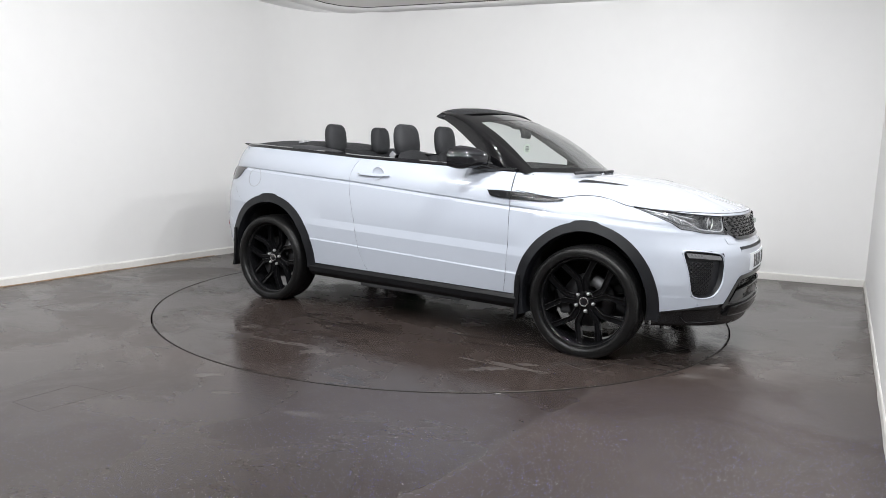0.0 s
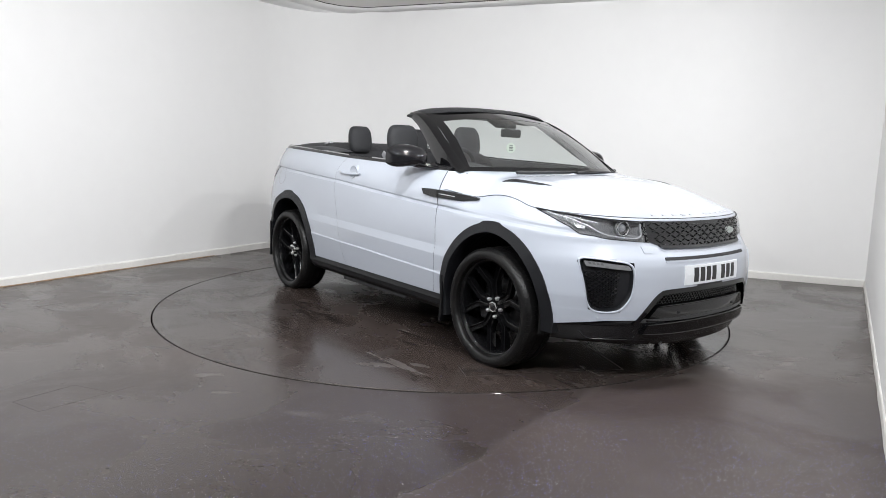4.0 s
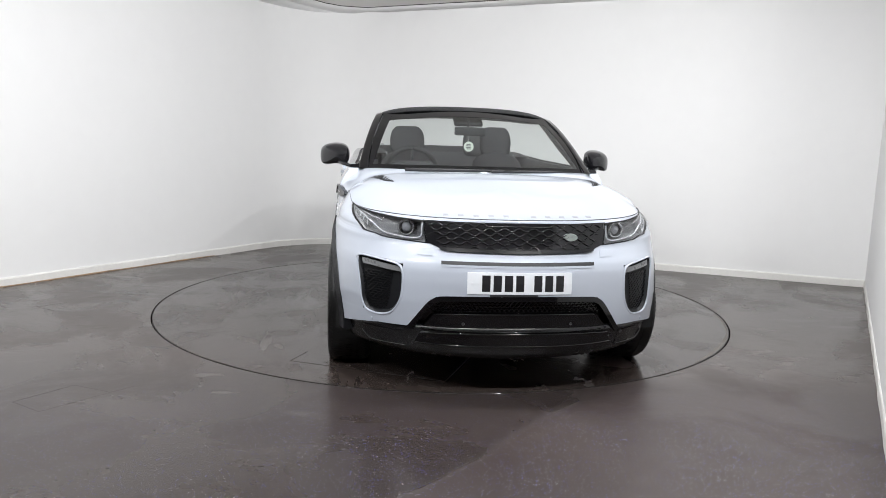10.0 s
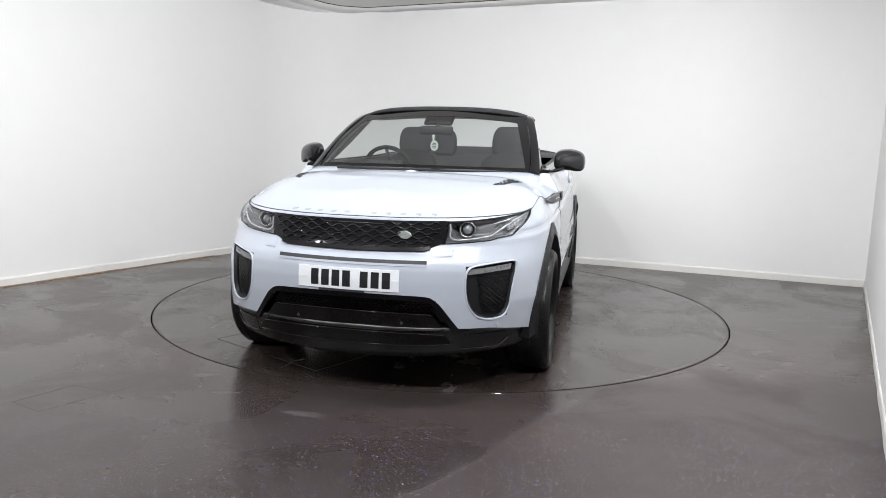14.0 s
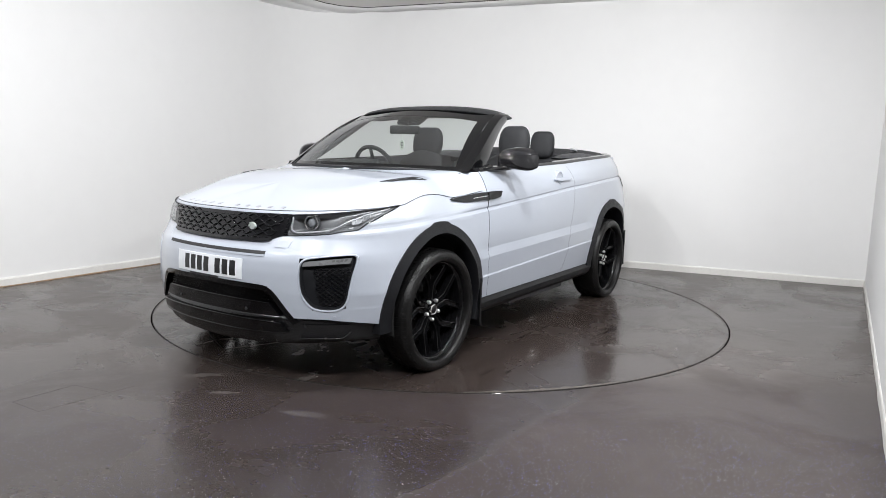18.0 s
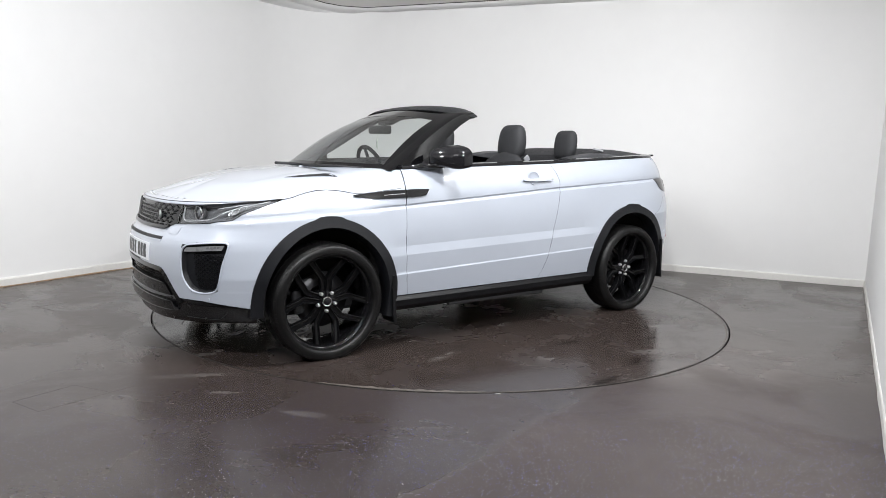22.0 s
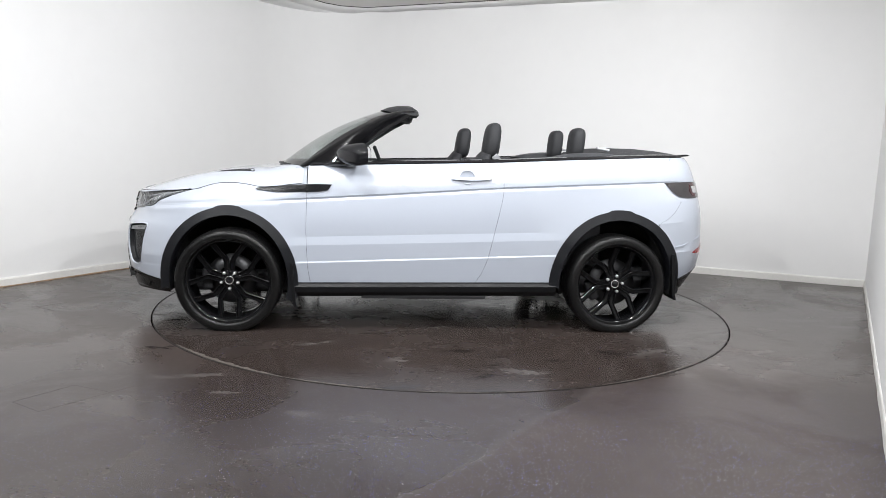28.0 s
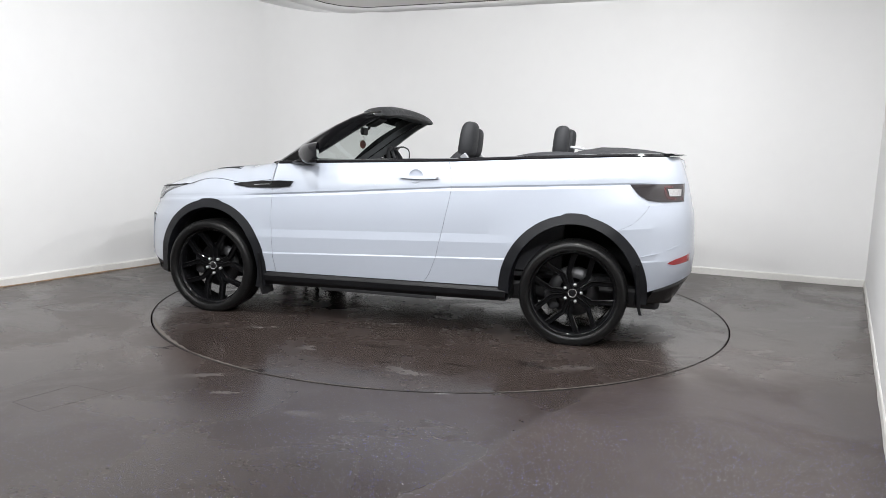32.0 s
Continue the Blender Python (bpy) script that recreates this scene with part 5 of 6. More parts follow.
# bonnet vents
for side in (1, -1):
    corners = [(1.185, 0.722), (1.205, 0.640), (1.475, 0.583), (1.42, 0.640)]
    bm = bmesh.new()
    top, bot = [], []
    ring_pts = []
    for i in range(4):
        a, b = corners[i], corners[(i + 1) % 4]
        for f in (0.08, 0.36, 0.64, 0.92):
            ring_pts.append((a[0] + (b[0] - a[0]) * f, a[1] + (b[1] - a[1]) * f))
    for x, y in ring_pts:
        q = on_hood(x, y * side, 0.0015)
        top.append(bm.verts.new(q))
        bot.append(bm.verts.new((q[0], q[1], q[2] - 0.012)))
    bm.faces.new(top)
    for i in range(len(top)):
        j = (i + 1) % len(top)
        bm.faces.new((top[i], top[j], bot[j], bot[i]))
    hv = part("bonnet_vent", from_bm(bm), CLAD, car, "black plastic vent set in the bonnet")
    for k in range(3):
        f = 0.25 + 0.25 * k
        a = [corners[0][m_] + (corners[1][m_] - corners[0][m_]) * f for m_ in (0, 1)]
        b = [corners[3][m_] + (corners[2][m_] - corners[3][m_]) * f for m_ in (0, 1)]
        pts = [on_hood(a[0] + (b[0] - a[0]) * g, side * (a[1] + (b[1] - a[1]) * g), 0.0015) for g in (0.1, 0.5, 0.9)]
        part("vent_louvre", tube(pts, 0.0025, 6), BLACK, hv)


# ---------------------------------------------------------------- wheels
WHEEL_R, HUB_Z = 0.3525, 0.3385


def build_wheel():
    w = part("wheel", lathe([(0.260, -0.10), (0.260, 0.056), (0.266, 0.070), (0.276, 0.080), (0.281, 0.081), (0.283, 0.074), (0.275, 0.058), (0.268, 0.03), (0.268, -0.09), (0.280, -0.112), (0.260, -0.112), (0.260, -0.10)], 96), RIM, car, "glossy black twenty inch alloy wheel")
    tyre_prof = [(0.279, -0.105), (0.296, -0.118), (0.322, -0.121), (0.339, -0.108), (0.3490, -0.088), (0.3500, -0.03), (0.3500, 0.03), (0.3490, 0.088), (0.339, 0.106), (0.325, 0.1160), (0.308, 0.1170), (0.294, 0.1140), (0.285, 0.1085), (0.282, 0.094), (0.279, 0.078)]
    tyre = part("tyre", lathe(tyre_prof, 96), RUBBER, w, "black low profile tyre")
    # tread blocks round the crown and the shoulders
    verts, faces = [], []
    for k in range(90):
        for y0, y1, sh in ((0.040, 0.090, 0.0), (-0.018, 0.018, 0.3), (-0.090, -0.040, 0.5)):
            a = 2 * math.pi * (k + sh) / 90
            b = a + 2 * math.pi / 90 * 0.72
            base = len(verts)
            for r in (0.3475, WHEEL_R):
                for ang_, yy in ((a, y0), (b, y0), (b + 0.012, y1), (a + 0.012, y1)):
                    rr = r - (0.004 if abs(yy) > 0.08 else 0)
                    verts.append((rr * math.cos(ang_), yy, rr * math.sin(ang_)))
            faces += [tuple(base + q for q in f) for f in ((4, 5, 6, 7), (0, 4, 7, 3), (1, 2, 6, 5), (0, 1, 5, 4), (3, 7, 6, 2))]
    for k in range(90):
        for sg in (1, -1):
            a = 2 * math.pi * (k + 0.25) / 90
            b = a + 2 * math.pi / 90 * 0.62
            base = len(verts)
            for lift in (0.0, 0.0016):
                for ang_, yy, r in ((a, 0.090, 0.3480), (b, 0.090, 0.3480), (b, 0.1085, 0.3370), (a, 0.1085, 0.3370)):
                    rr, yv = r + lift * 0.8, sg * (yy + lift * 0.6)
                    verts.append((rr * math.cos(ang_), yv, rr * math.sin(ang_)))
            faces += [tuple(base + q for q in f) for f in ((4, 5, 6, 7), (0, 4, 7, 3), (1, 2, 6, 5), (0, 1, 5, 4), (3, 7, 6, 2))]
    tread = part("tread", mesh_of(verts, faces, False), RUBBER, tyre)
    tread["kind"] = "stuff"
    for ob in (tyre, tread):
        # the tyre sags where it stands
        for v in ob.data.vertices:
            sag = max(0.0, -v.co.z - HUB_Z + 0.03) / 0.05
            v.co.y *= 1 + 0.05 * min(1.0, sag)
            v.co.z = max(v.co.z, -HUB_Z)
    # raised ribs on the side wall
    for r0 in (0.300, 0.318):
        part("wall_rib", lathe([(r0 - 0.0012, 0.1145), (r0, 0.1178), (r0 + 0.0012, 0.1145)], 96), RUBBER, tyre)

    def prong(line, side):
        """One half of an arm: a bar with a raised outer edge and a sunk inner face, from points (along, aside, half width, face)."""
        rings = []
        for i, (u, o, hw, yo) in enumerate(line):
            p, q = line[max(i - 1, 0)], line[min(i + 1, len(line) - 1)]
            d = Vector((q[0] - p[0], q[1] - p[1])).normalized()
            n = Vector((-d.y, d.x)) * hw
            ring = []
            for k, dy in ((1.0, -0.012), (0.92, -0.002), (0.70, 0.0), (0.42, -0.013), (-0.42, -0.013), (-0.70, 0.0), (-0.92, -0.002), (-1.0, -0.012), (-0.75, -0.045), (0.75, -0.045)):
                ring.append((u + n.x * k, yo + dy, (o + n.y * k) * side))
            rings.append(ring)
        return smooth_face(loft_mesh(rings, True, True, False), 30)
    # each of the five arms starts broad at the hub and forks into two prongs that reach wide to the rim
    LINE = [(0.026, 0.0125, 0.0180, 0.044), (0.080, 0.0175, 0.0180, 0.042), (0.128, 0.0205, 0.0185, 0.045), (0.146, 0.0270, 0.0185, 0.047),
            (0.163, 0.0405, 0.0180, 0.050), (0.200, 0.0690, 0.0180, 0.057), (0.2470, 0.1050, 0.0205, 0.066)]
    for k in range(5):
        a = -90 + 36 + 72 * k
        for sgn in (1, -1):
            part("spoke", prong(LINE, sgn), RIM, w, "", pose(0, 0, 0, 0, -a, 0))
    part("hub", lathe([(0.001, 0.036), (0.056, 0.036), (0.068, 0.028), (0.076, -0.02), (0.001, -0.02)], 40), RIM, w)
    part("centre_cap", lathe([(0.0225, 0.055), (0.0255, 0.059), (0.0295, 0.058), (0.0315, 0.050), (0.0315, 0.034)], 40), CHROME, w, "chrome ring of the centre cap")
    part("cap_face", lathe([(0.001, 0.0585), (0.015, 0.058), (0.0245, 0.055)], 32), GLOSS, w)
    for k in range(5):
        a = -math.pi / 2 + 2 * math.pi * k / 5
        part("wheel_nut", lathe([(0.001, 0.013), (0.005, 0.0125), (0.0090, 0.009), (0.0110, 0.003), (0.0110, -0.012)], 16), NUTM, w, "bright domed wheel nut", Matrix.Translation((0.058 * math.cos(a), 0.046, 0.058 * math.sin(a))))
    part("brake_disc", lathe([(0.09, -0.030), (0.168, -0.030), (0.168, -0.050), (0.09, -0.050), (0.09, -0.030)], 48), STEEL, w, "bare steel brake disc")
    part("caliper", from_bm(rbox(0.075, 0.06, 0.15, 0.02, 2)), BLACK, w, "", Matrix.Translation((0.155, -0.03, 0.0)))
    return w


front_left = build_wheel()
front_left.matrix_basis = pose(1.333, 0.832, HUB_Z)
for x, side, spin in ((-1.338, 1, 22), (1.333, -1, 11), (-1.338, -1, 30)):
    wh = copy_thing(front_left, pose(x, side * 0.832, HUB_Z, 0, 0, 0 if side > 0 else 180) @ pose(0, 0, 0, 0, spin, 0))
    wh.parent = car
    for piece in wh.children:
        if piece.name.startswith("tyre"):
            piece.matrix_basis = pose(0, 0, 0, 0, -spin, 0)

# ---------------------------------------------------------------- windscreen and its frame
def screen_pt(u, v, off=0.0):
    yb, yt = 0.745 * u, 0.605 * u
    xb, xt = 1.085 - 0.235 * abs(u) ** 2.2, 0.285 - 0.05 * u * u
    zb, zt = 1.118, 1.548 - 0.045 * u * u
    x, y, z = xb + (xt - xb) * v, yb + (yt - yb) * v, zb + (zt - zb) * v
    bulge = 0.052 * math.sin(math.pi * v) * (1 - 0.5 * abs(u) ** 3) + off
    return x + bulge * 0.47, y, z + bulge * 0.88


def screen_sheet(us, vs, off):
    bm = bmesh.new()
    a = [[bm.verts.new(screen_pt(u, v, off)) for v in vs] for u in us]
    for i in range(len(us) - 1):
        for j in range(len(vs) - 1):
            bm.faces.new((a[i][j], a[i + 1][j], a[i + 1][j + 1], a[i][j + 1]))
    return from_bm(bm, True)


U = [float(q) for q in np.linspace(-1, 1, 25)]
V = [float(q) for q in np.linspace(0, 1, 15)]
glass = part("windscreen", screen_sheet(U, V, 0.0), SCREEN, car, "clear raked windscreen glass")
# black printed border, wider towards the header
for side in (1, -1):
    bm = bmesh.new()
    grid = [[bm.verts.new(screen_pt(side * (1 - (0.055 + 0.060 * v) * f), v, 0.0015)) for f in (0.0, 0.33, 0.67, 1.0)] for v in V]
    for p, q in zip(grid, grid[1:]):
        for k in range(3):
            bm.faces.new((p[k], p[k + 1], q[k + 1], q[k]))
    part("glass_border", from_bm(bm, True), FASCIA, glass)
for vs in ([0.785, 0.86, 0.93, 1.0], [0.0, 0.025, 0.05]):
    part("glass_border", screen_sheet(U, vs, 0.0013), FASCIA, glass)
part("sensor_pod", from_bm(rbox(0.13, 0.21, 0.034, 0.015, 3)), BLACK, car, "black sensor housing behind the mirror", Matrix.Translation((0.375, 0.0, 1.462)) @ Matrix.Rotation(radians(28), 4, "Y"))
# pillars
for side in (1, -1):
    top = [(0.875, 0.772, 1.112), (0.74, 0.755, 1.200), (0.621, 0.735, 1.280), (0.52, 0.715, 1.345), (0.427, 0.695, 1.402), (0.32, 0.672, 1.458), (0.232, 0.655, 1.494), (0.15, 0.645, 1.510), (0.10, 0.632, 1.514)]
    low = [(0.68, 0.800, 1.112), (0.612, 0.775, 1.160), (0.522, 0.750, 1.215), (0.453, 0.728, 1.262), (0.377, 0.706, 1.315), (0.298, 0.684, 1.368), (0.222, 0.666, 1.418), (0.140, 0.655, 1.462), (0.092, 0.640, 1.494)]
    rings, inner = [], []
    for a, b in zip(top, low):
        a, b = Vector(a), Vector(b)
        q = [a + Vector((0.004, -0.043, 0.003)), a + (b - a) * 0.35 + Vector((0, -0.062, 0)), a + (b - a) * 0.8 + Vector((0, -0.064, 0)), b + Vector((-0.003, -0.050, -0.001)), b + Vector((-0.001, -0.030, 0.0)), a + (b - a) * 0.4 + Vector((0, -0.030, 0))]
        inner.append([(p.x, p.y * side, p.z) for p in q])
        q = [a + Vector((0.01, -0.04, 0.008)), a, a + (b - a) * 0.12 + Vector((0, 0.012, 0)), a + (b - a) * 0.6 + Vector((0, 0.012, 0)), b, b + Vector((0, -0.05, 0)), a + (b - a) * 0.5 + Vector((0.0, -0.065, 0))]
        rings.append([(p.x, p.y * side, p.z) for p in q])
    part("pillar", smooth_face(loft_mesh(rings, True, True, False), 28), FASCIA, car, "gloss black windscreen pillar")
    part("pillar_lining", smooth_face(loft_mesh(inner, True, True, False), 40), LINING, car)
# header rail
rings, lining = [], []
for i in range(25):
    u = -1 + 2 * i / 24
    y = 0.662 * u
    drop = 0.046 * abs(u) ** 2.6
    sx = -0.02 * u * u - 0.06 * abs(u) ** 4
    q = [(0.335 + sx - 0.02 * u * u, 1.530), (0.285 + sx, 1.551), (0.215 + sx, 1.565), (0.14 + sx, 1.566), (0.085 + sx * 0.5, 1.540), (0.066 + sx * 0.3, 1.505), (0.075, 1.488), (0.12 + sx * 0.3, 1.488), (0.21 + sx * 0.8, 1.508), (0.30 + sx, 1.518)]
    mx_, mz_ = sum(p[0] for p in q) / len(q), sum(p[1] for p in q) / len(q)
    k = max(0.22, 1 - abs(u) ** 9 * 0.78)
    rings.append([(mx_ + (x - mx_) * (0.5 + 0.5 * k), y, mz_ + (z - mz_) * k - drop + 0.006) for x, z in q])
    lining.append([(x, y * 0.97, mz_ + (z - mz_) * k - drop + 0.006) for x, z in ((0.078, 1.484), (0.12 + sx * 0.3, 1.482), (0.21 + sx * 0.8, 1.502), (0.30 + sx, 1.512), (0.29 + sx, 1.522), (0.12 + sx * 0.3, 1.492))])
part("header_rail", smooth_face(loft_mesh(rings, True, True, False), 40), HEADM, car, "black header rail over the windscreen")
part("header_lining", smooth_face(loft_mesh(lining, True, True, False), 40), LINING, car)
# wipers and cowl
rings = []
for i in range(31):
    u = -1 + 2 * i / 30
    x = 1.135 - 0.235 * abs(u) ** 2.2
    rings.append([(x - 0.07, 0.745 * u, 1.108), (x, 0.76 * u, 1.104), (x, 0.76 * u, 1.070), (x - 0.07, 0.745 * u, 1.070)])
part("cowl", loft_mesh(rings, True, True, False), BLACK, car)
for pts in ([(1.106, 0.05, 1.120), (1.05, 0.40, 1.122), (0.960, 0.62, 1.120)], [(1.085, -0.50, 1.118), (1.098, -0.15, 1.122), (1.09, 0.12, 1.124)]):
    wiper = part("wiper", tube(pts, [0.011, 0.008, 0.005], 8), BLACK, car)
    part("blade", tube([(pts[0][0] - 0.005, pts[0][1] + 0.08, pts[0][2] + 0.006), (pts[1][0] - 0.01, pts[1][1], pts[1][2] + 0.004), (pts[2][0], pts[2][1], pts[2][2] - 0.004)], 0.006, 6), RUBBER, wiper)

# ---------------------------------------------------------------- door mirrors
for side in (1, -1):
    rings = []
    for i in range(15):
        f = i / 14
        k = max(math.sqrt(max(0.0, 1 - (max(0, f - 0.10) / 0.90) ** 3.4)), 0.05)
        hy, hz = 0.102 * k, 0.073 * k
        cy, cz = 0.955 - 0.010 * f, 1.206 - 0.022 * f
        ring = []
        for j in range(28):
            a = 2 * math.pi * j / 28
            c, s = math.cos(a), math.sin(a)
            e = 2 / (3.1 if s > 0 else 3.8)
            yy = cy + hy * math.copysign(abs(c) ** e, c)
            zz = cz + hz * math.copysign(abs(s) ** e, s) * (1.0 if s > 0 else 0.86)
            zz -= 0.16 * (yy - cy) * (yy > cy)
            ring.append((0.482 - 0.35 * (yy - 0.86) + f * max(0.05, 0.190 - 0.50 * (yy - 0.85)), yy * side, zz))
        rings.append(ring)
    mirror = part("door_mirror", smooth_face(loft_mesh(rings, True, True, False), 50), GLOSS, car, "gloss black door mirror")
    rim = [Vector(q) for q in rings[0]]
    mid = sum(rim, Vector()) / len(rim)
    bm = bmesh.new()
    bm.faces.new([bm.verts.new(mid + (q - mid) * 0.80 - Vector((0.0025, 0, 0))) for q in rim])
    part("mirror_glass", from_bm(bm), MIRROR, mirror)
    # broad foot from the sail panel out under the shell
    foot = []
    for y, xa, xb, za, zb in ((0.795, 0.56, 0.76, 1.104, 1.130), (0.835, 0.55, 0.73, 1.108, 1.136), (0.880, 0.51, 0.67, 1.120, 1.150), (0.925, 0.50, 0.62, 1.132, 1.165)):
        cx, cz, hx, hz = (xa + xb) / 2, (za + zb) / 2, (xb - xa) / 2, (zb - za) / 2
        foot.append([(cx + hx * math.cos(a), y * side, cz + hz * math.sin(a)) for a in [math.tau * k / 16 for k in range(16)]])
    part("mirror_arm", loft_mesh(foot), GLOSS, mirror)
    part("sail_panel", loft_mesh([[(0.79, side * 0.838, 1.112), (0.56, side * 0.846, 1.122), (0.60, side * 0.80, 1.165)], [(0.79, side * 0.80, 1.112), (0.56, side * 0.80, 1.122), (0.60, side * 0.78, 1.165)]], True, True, False), GLOSS, car)

# ---------------------------------------------------------------- cabin
part("cabin_floor", from_bm(rbox(2.6, 1.5, 0.04, 0.01, 1)), CANVAS, car, "", Matrix.Translation((-0.35, 0, 0.42)))
for side in (1, -1):
    rings = []
    for xx in np.linspace(-1.25, 0.78, 30):
        x = float(xx)
        z = belt_z(x)
        yb = side_y(x, z) - 0.05
        rings.append([(x, side * q, zz) for q, zz in ((yb + 0.002, z + 0.012), (yb - 0.05, z + 0.010), (yb - 0.085, z - 0.05), (yb - 0.08, 0.45), (yb - 0.02, 0.45))])
    part("door_card", smooth_face(loft_mesh(rings, True, True, False), 40), TRIMGREY, car, "dark door lining")
# dashboard
rings = []
for i in range(21):
    u = -1 + 2 * i / 20
    y = 0.74 * u
    hump = 0.050 * math.exp(-((y + 0.40) / 0.19) ** 2)
    xr = 0.40 - 0.05 * u * u
    rings.append([(0.98 - 0.14 * u * u, y, 1.095), (0.75, y, 1.112 + hump * 0.3), (xr + 0.10, y, 1.115 + hump), (xr, y, 1.085 + hump), (xr + 0.05, y, 0.95), (xr + 0.12, y, 0.62), (0.95, y, 0.62)])
dash = part("dashboard", smooth_face(loft_mesh(rings, True, True, False), 40), TRIMGREY, car, "black moulded dashboard")
part("instrument_hood", from_bm(rbox(0.12, 0.30, 0.06, 0.025, 3)), TRIMGREY, dash, "", Matrix.Translation((0.40, -0.40, 1.135)))
part("centre_console", from_bm(rbox(1.2, 0.26, 0.34, 0.03, 2)), TRIMGREY, car, "", Matrix.Translation((-0.12, 0, 0.60)))
# steering wheel, on the right
wheel_m = Matrix.Translation((0.31, -0.40, 1.086)) @ Matrix.Rotation(radians(-68), 4, "Y")
circle = [(0.185 * math.cos(2 * math.pi * k / 40), 0.185 * math.sin(2 * math.pi * k / 40), 0) for k in range(41)]
steer = part("steering_wheel", tube(circle, 0.016, 10), LEATHER, car, "black leather steering wheel", wheel_m)
part("steering_boss", from_bm(rbox(0.13, 0.16, 0.04, 0.02, 2)), TRIMGREY, steer)
for a in (0, 2.2, 4.1):
    part("steering_spoke", tube([(0.05 * math.cos(a), 0.05 * math.sin(a), 0), (0.18 * math.cos(a), 0.18 * math.sin(a), 0)], 0.013, 8), TRIMGREY, steer)
# interior mirror and hanging tag
part("interior_mirror", from_bm(rbox(0.03, 0.235, 0.062, 0.014, 3), True), BLACK, car, "black interior mirror", Matrix.Translation((0.475, 0.004, 1.385)) @ Matrix.Rotation(radians(12), 4, "Z"))
part("mirror_stem", tube([(0.42, 0, 1.47), (0.44, 0, 1.40)], 0.012, 8), BLACK, car)
part("tag_string", tube([(0.485, -0.005, 1.36), (0.490, -0.005, 1.31)], 0.0015, 5), TAG, car)
bm = bmesh.new()
bmesh.ops.create_cone(bm, cap_ends=True, segments=28, radius1=0.036, radius2=0.036, depth=0.003)
tag = part("hanging_tag", from_bm(bm), TAG, car, "round pale air freshener tag", Matrix.Translation((0.492, -0.005, 1.277)) @ Matrix.Rotation(radians(-25), 4, "Z") @ Matrix.Rotation(radians(90), 4, "Y"))
part("tag_back", lathe([(0.001, 0.0), (0.033, 0.0), (0.033, 0.001), (0.001, 0.001)], 28), mat("tag_brown", (0.16, 0.07, 0.055), 0.6, vary=0.3, scale=60), tag, "brown printed back of the tag", Matrix.Translation((0, 0, -0.0026)) @ Matrix.Rotation(radians(90), 4, "X"))
for k in range(4):
    part("print_bar", from_bm(rbox(0.006, 0.036 - 0.004 * abs(k - 1.5), 0.0042, 0)), TRIMGREY, tag, "", Matrix.Translation((-0.016 + 0.011 * k, 0, 0.0)))


# seats
def cushion(rows, n=24, e=2.6):
    """A padded form from rows of (x, z, half width, half depth), upright."""
    rings = []
    for x, y, z, hw, hd in rows:
        ring = []
        for j in range(n):
            a = 2 * math.pi * j / n
            c, s = math.cos(a), math.sin(a)
            ring.append((x + hd * math.copysign(abs(c) ** (2 / e), c), y + hw * math.copysign(abs(s) ** (2 / e), s), z))
        rings.append(ring)
    return smooth_face(loft_mesh(rings, True, True, False), 50)


for side, dx in ((1, -0.008), (-1, 0.115)):
    yc = 0.385 * side
    seat = part("front_seat", cushion([(-0.12 - 0.33 * f + dx, yc, 0.62 + 0.625 * f, (0.238 - 0.030 * f) * math.sqrt(max(0.03, 1 - max(0.0, (f - 0.80) / 0.20) ** 2.4)), 0.078 - 0.018 * f - 0.02 * max(0.0, f - 0.85) / 0.15) for f in [*np.linspace(0, 0.8, 8), 0.85, 0.9, 0.94, 0.965, 0.985, 1.0]]), LEATHER, car, "black leather front seat backrest")
    for s2 in (1, -1):
        part("bolster", cushion([(-0.09 - 0.33 * f + dx, yc + s2 * (0.20 - 0.03 * f), 0.64 + 0.48 * f, 0.045 * math.sqrt(max(0.05, 1 - max(0.0, (f - 0.75) / 0.25) ** 2)), 0.085 - 0.03 * max(0.0, f - 0.75)) for f in [*np.linspace(0, 0.75, 6), 0.85, 0.93, 0.98, 1.0]]), LEATHER, seat)
    rows = []
    for f in np.linspace(0, 1, 20):
        g = 0.5 - 0.5 * math.cos(math.pi * f)
        k = max(0.02, 1 - abs(2 * g - 1) ** 5) ** 0.42
        rows.append((-0.474 - 0.030 * g + dx, yc, 1.190 + (0.268 if side > 0 else 0.250) * g, (0.134 if side > 0 else 0.143) * (0.55 + 0.45 * k) * (0.66 + 0.34 * math.sin(math.pi * (0.10 + 0.80 * g ** 0.95)) ** 0.8), (0.060 - 0.008 * g) * k + 0.004))
    part("headrest", cushion(rows, 28, 2.8), LEATHER, seat, "padded black leather headrest")
    part("headrest_button", lathe([(0.001, 0.001), (0.008, 0.001), (0.009, 0.0025), (0.012, 0.0025), (0.013, -0.002)], 20), TRIMGREY, seat, "", Matrix.Translation((-0.50 + dx, yc + 0.126, 1.30)))
    part("seat_handle", from_bm(rbox(0.05, 0.012, 0.05, 0.006, 2)), SILVER, seat, "bright seat release handle", Matrix.Translation((-0.50 + dx, yc + side * 0.17, 1.20)) @ Matrix.Rotation(radians(38), 4, "Y"))
    part("seat_base", from_bm(rbox(0.52, 0.48, 0.16, 0.05, 3), True), LEATHER, seat, "", Matrix.Translation((0.10 + dx, yc, 0.62)))
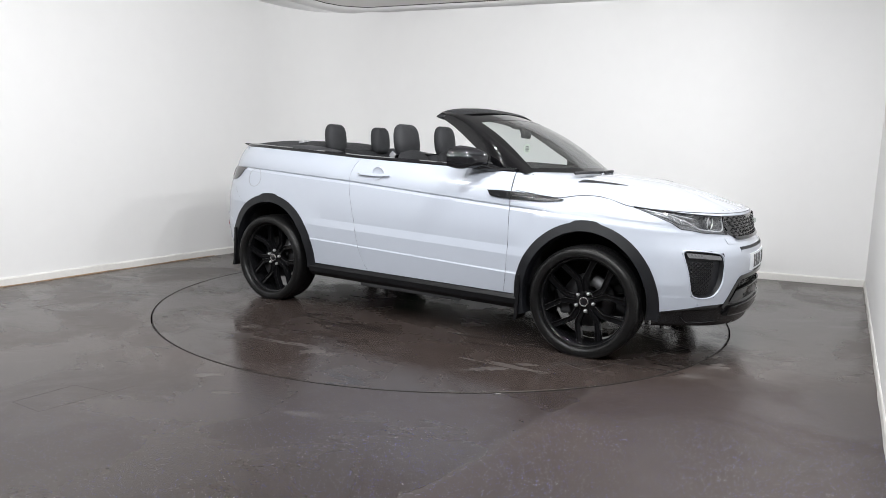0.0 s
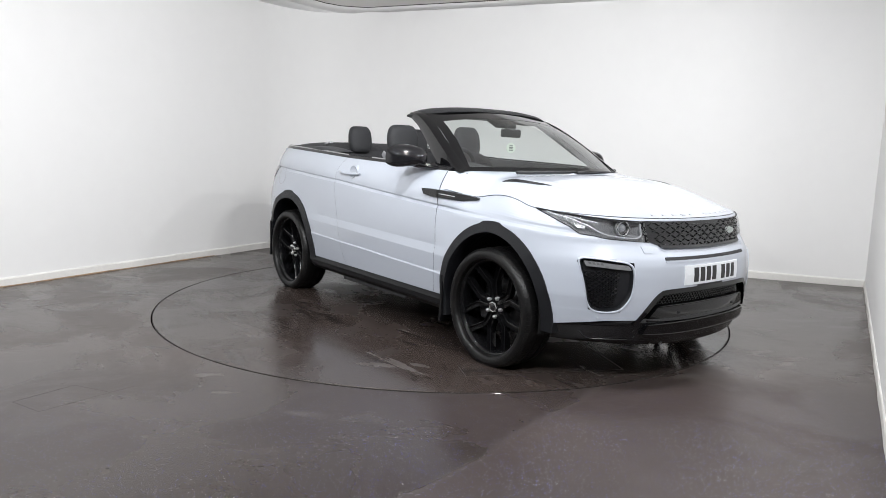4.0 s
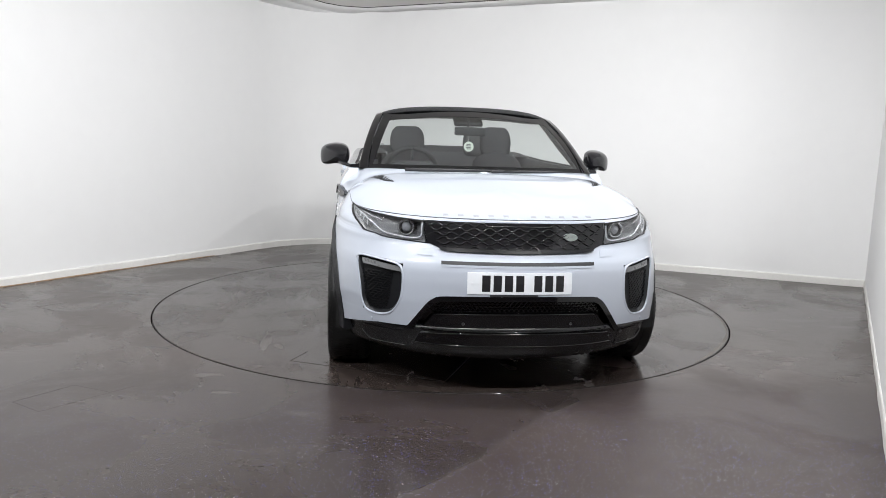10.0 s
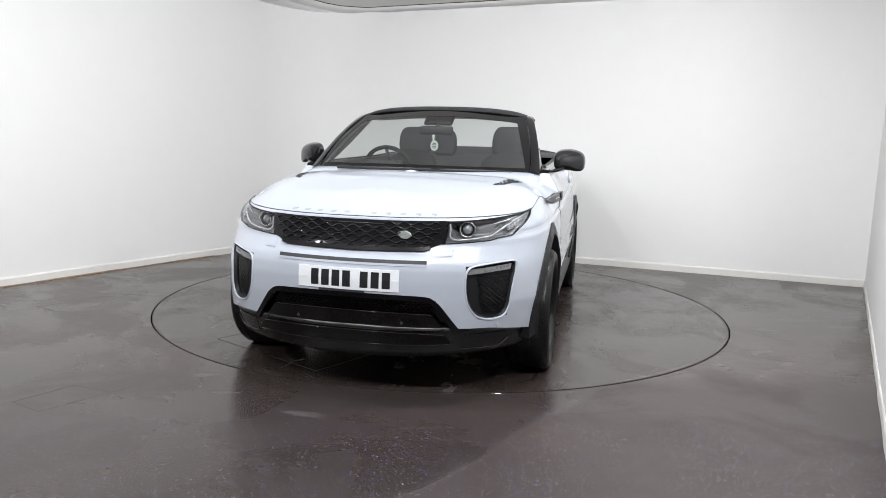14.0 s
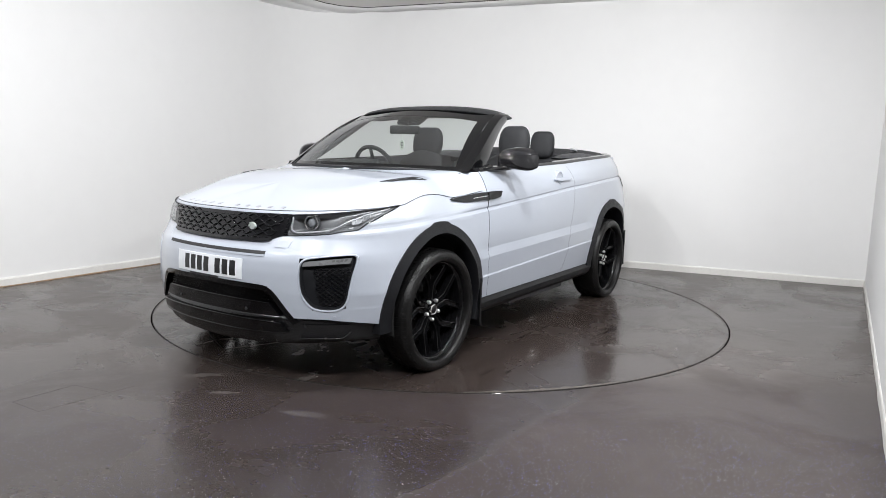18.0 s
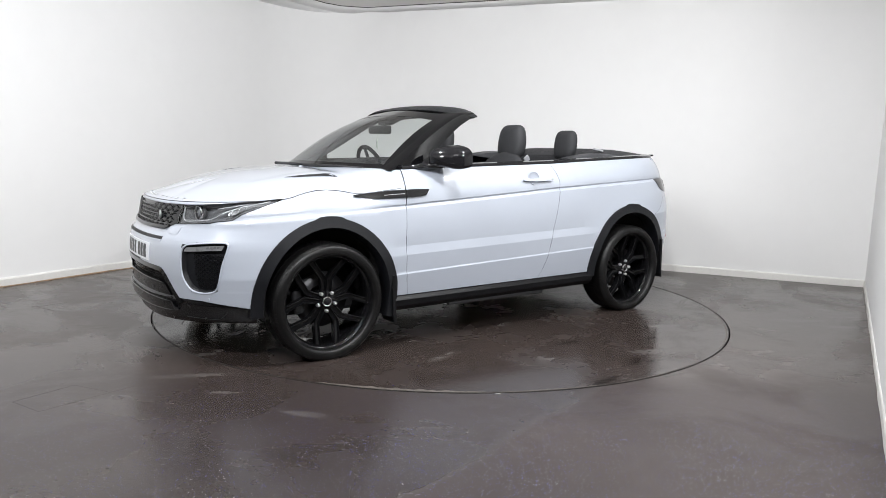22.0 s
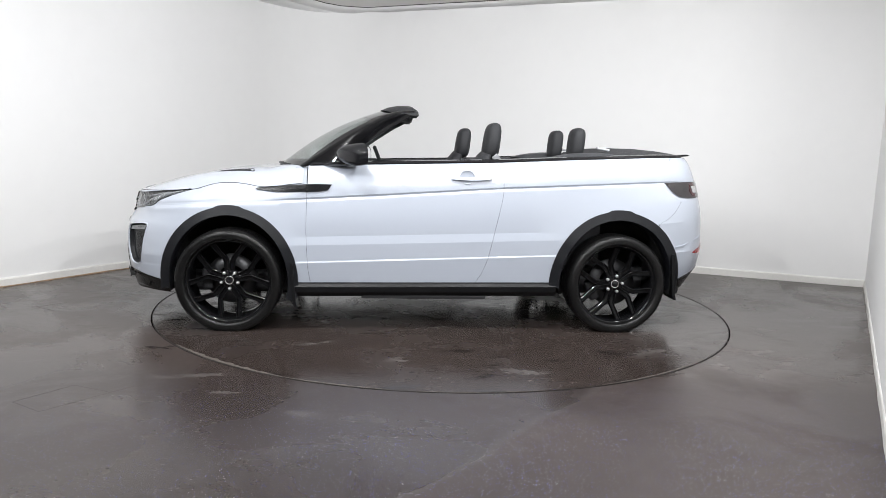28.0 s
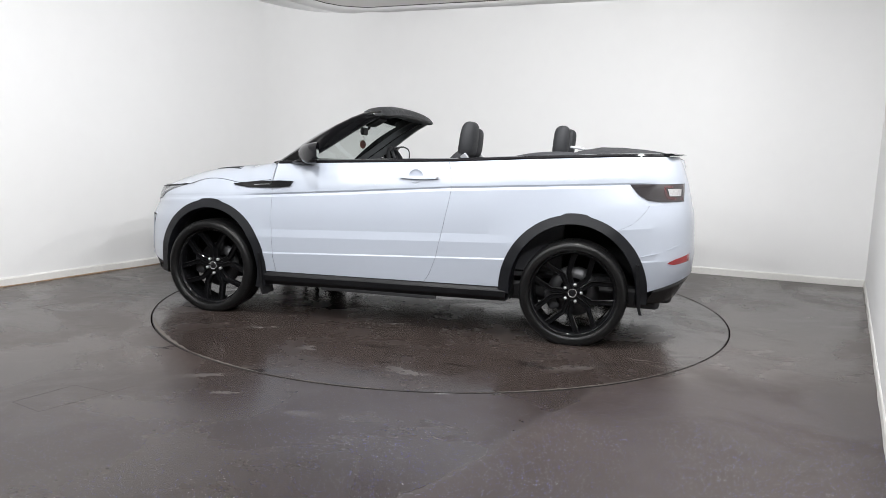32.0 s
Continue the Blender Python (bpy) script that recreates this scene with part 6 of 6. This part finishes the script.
# rear bench
bench = part("rear_seat", cushion([(-1.02 - 0.20 * f, 0, 0.62 + 0.60 * f, 0.60, 0.08 - 0.02 * f) for f in np.linspace(0, 1, 10)], 36, 5), LEATHER, car, "black leather rear bench")
part("bench_base", from_bm(rbox(0.45, 1.15, 0.16, 0.05, 3), True), LEATHER, bench, "", Matrix.Translation((-0.85, 0, 0.62)))
for side in (1, -1):
    rows = []
    for f in np.linspace(0, 1, 20):
        g = 0.5 - 0.5 * math.cos(math.pi * f)
        k = max(0.02, 1 - abs(2 * g - 1) ** 5) ** 0.42
        rows.append((-1.155 - 0.020 * g, 0.315 * side, 1.205 + 0.238 * g, 0.112 * (0.55 + 0.45 * k) * (0.68 + 0.32 * math.sin(math.pi * (0.12 + 0.77 * g ** 0.95)) ** 0.8), 0.052 * k + 0.004))
    part("headrest", cushion(rows, 28, 2.8), LEATHER, bench, "padded black rear headrest")

# folded roof under its cover
rings = []
for i in range(29):
    u = -1 + 2 * i / 28
    y = 0.80 * u
    e = max(0.0, 1 - abs(u) ** 4)
    line = []
    for x, z in ((-1.20, 1.150), (-1.22, 1.235), (-1.30, 1.270), (-1.45, 1.300), (-1.60, 1.300), (-1.75, 1.290), (-1.86, 1.276), (-1.93, 1.262), (-1.94, 1.20), (-1.6, 1.15)):
        b = belt_z(x) + 0.010
        shrink = 1.0 if x > -1.5 else 1.0 - 0.30 * ((-1.5 - x) / 0.44) ** 1.6
        zz = b + (z - b) * e if z > b else z
        line.append((x + 0.06 * u * u * (x < -1.9), y * shrink, zz))
    rings.append(line)
part("folded_roof_cover", smooth_face(loft_mesh(rings, True, True, False), 40), CANVAS, car, "dark folded canvas roof behind the seats")
for side in (1, -1):
    # side hump with a bright belt guide
    rings = []
    for f in np.linspace(0, 1, 16):
        x = -0.86 - 0.66 * f
        h = 0.030 * math.sin(math.pi * min(1, f * 1.15) ** 0.9) if f < 0.87 else 0.030 * max(0.0, 1 - (f - 0.6) / 0.4) * 0.3
        b = belt_z(x) + 0.016
        yb = side_y(x, belt_z(x)) - 0.055
        rings.append([(x, side * (yb - q), b + h * s_) for q, s_ in ((0.0, 0.0), (0.02, 0.7), (0.08, 1.0), (0.16, 1.0), (0.22, 0.7), (0.24, -1.0))])
    part("roof_shoulder", smooth_face(loft_mesh(rings, True, True, False), 50), TRIMGREY, car, "dark shoulder moulding beside the rear seats")
    part("belt_guide", from_bm(rbox(0.10, 0.035, 0.018, 0.007, 2)), LAMPWHITE, car, "bright seat belt guide", Matrix.Translation((-1.30, side * 0.56, 1.286)) @ Matrix.Rotation(radians(-8), 4, "Y"))
# tail deck and spoiler lip
rings = []
for i in range(33):
    u = -1 + 2 * i / 32
    y = 0.64 * u
    xe = -2.05 + 0.12 * abs(u) ** 2.2
    rings.append([(-1.80, y, 1.244), (-1.84, y, 1.262), (xe + 0.02, y, 1.265), (xe, y, 1.259), (xe + 0.02, y, 1.252), (-1.86, y, 1.246)])
part("tail_spoiler", smooth_face(loft_mesh(rings, True, True, False), 30), GLOSS, car, "black tail spoiler lip")
rings = []
for i in range(33):
    u = -1 + 2 * i / 32
    xe = -2.05 + 0.22 * abs(u) ** 2.6
    rings.append([(-1.72, 0.78 * u, 1.225), (xe + 0.06, 0.72 * u, 1.244), (xe + 0.015, 0.72 * u, 1.225), (xe, 0.73 * u, 1.18), (xe + 0.02, 0.74 * u, 1.10), (-1.7, 0.75 * u, 1.05)])
part("tail_panel", smooth_face(loft_mesh(rings, True, True, False), 40), PAINT, car, "white boot lid top")


# ---------------------------------------------------------------- movement
def motions():
    rows_car, rows_table = [], []
    for t, a in ANGLES:
        turn = Matrix.Rotation(radians(a), 4, "Z")
        rows_table.append((t, turn))
        rows_car.append((t, turn @ Matrix.Translation((CAR_OFFSET[0], CAR_OFFSET[1], 0.0))))
    walk(car, rows_car)
    walk(turntable, rows_table)


motions()
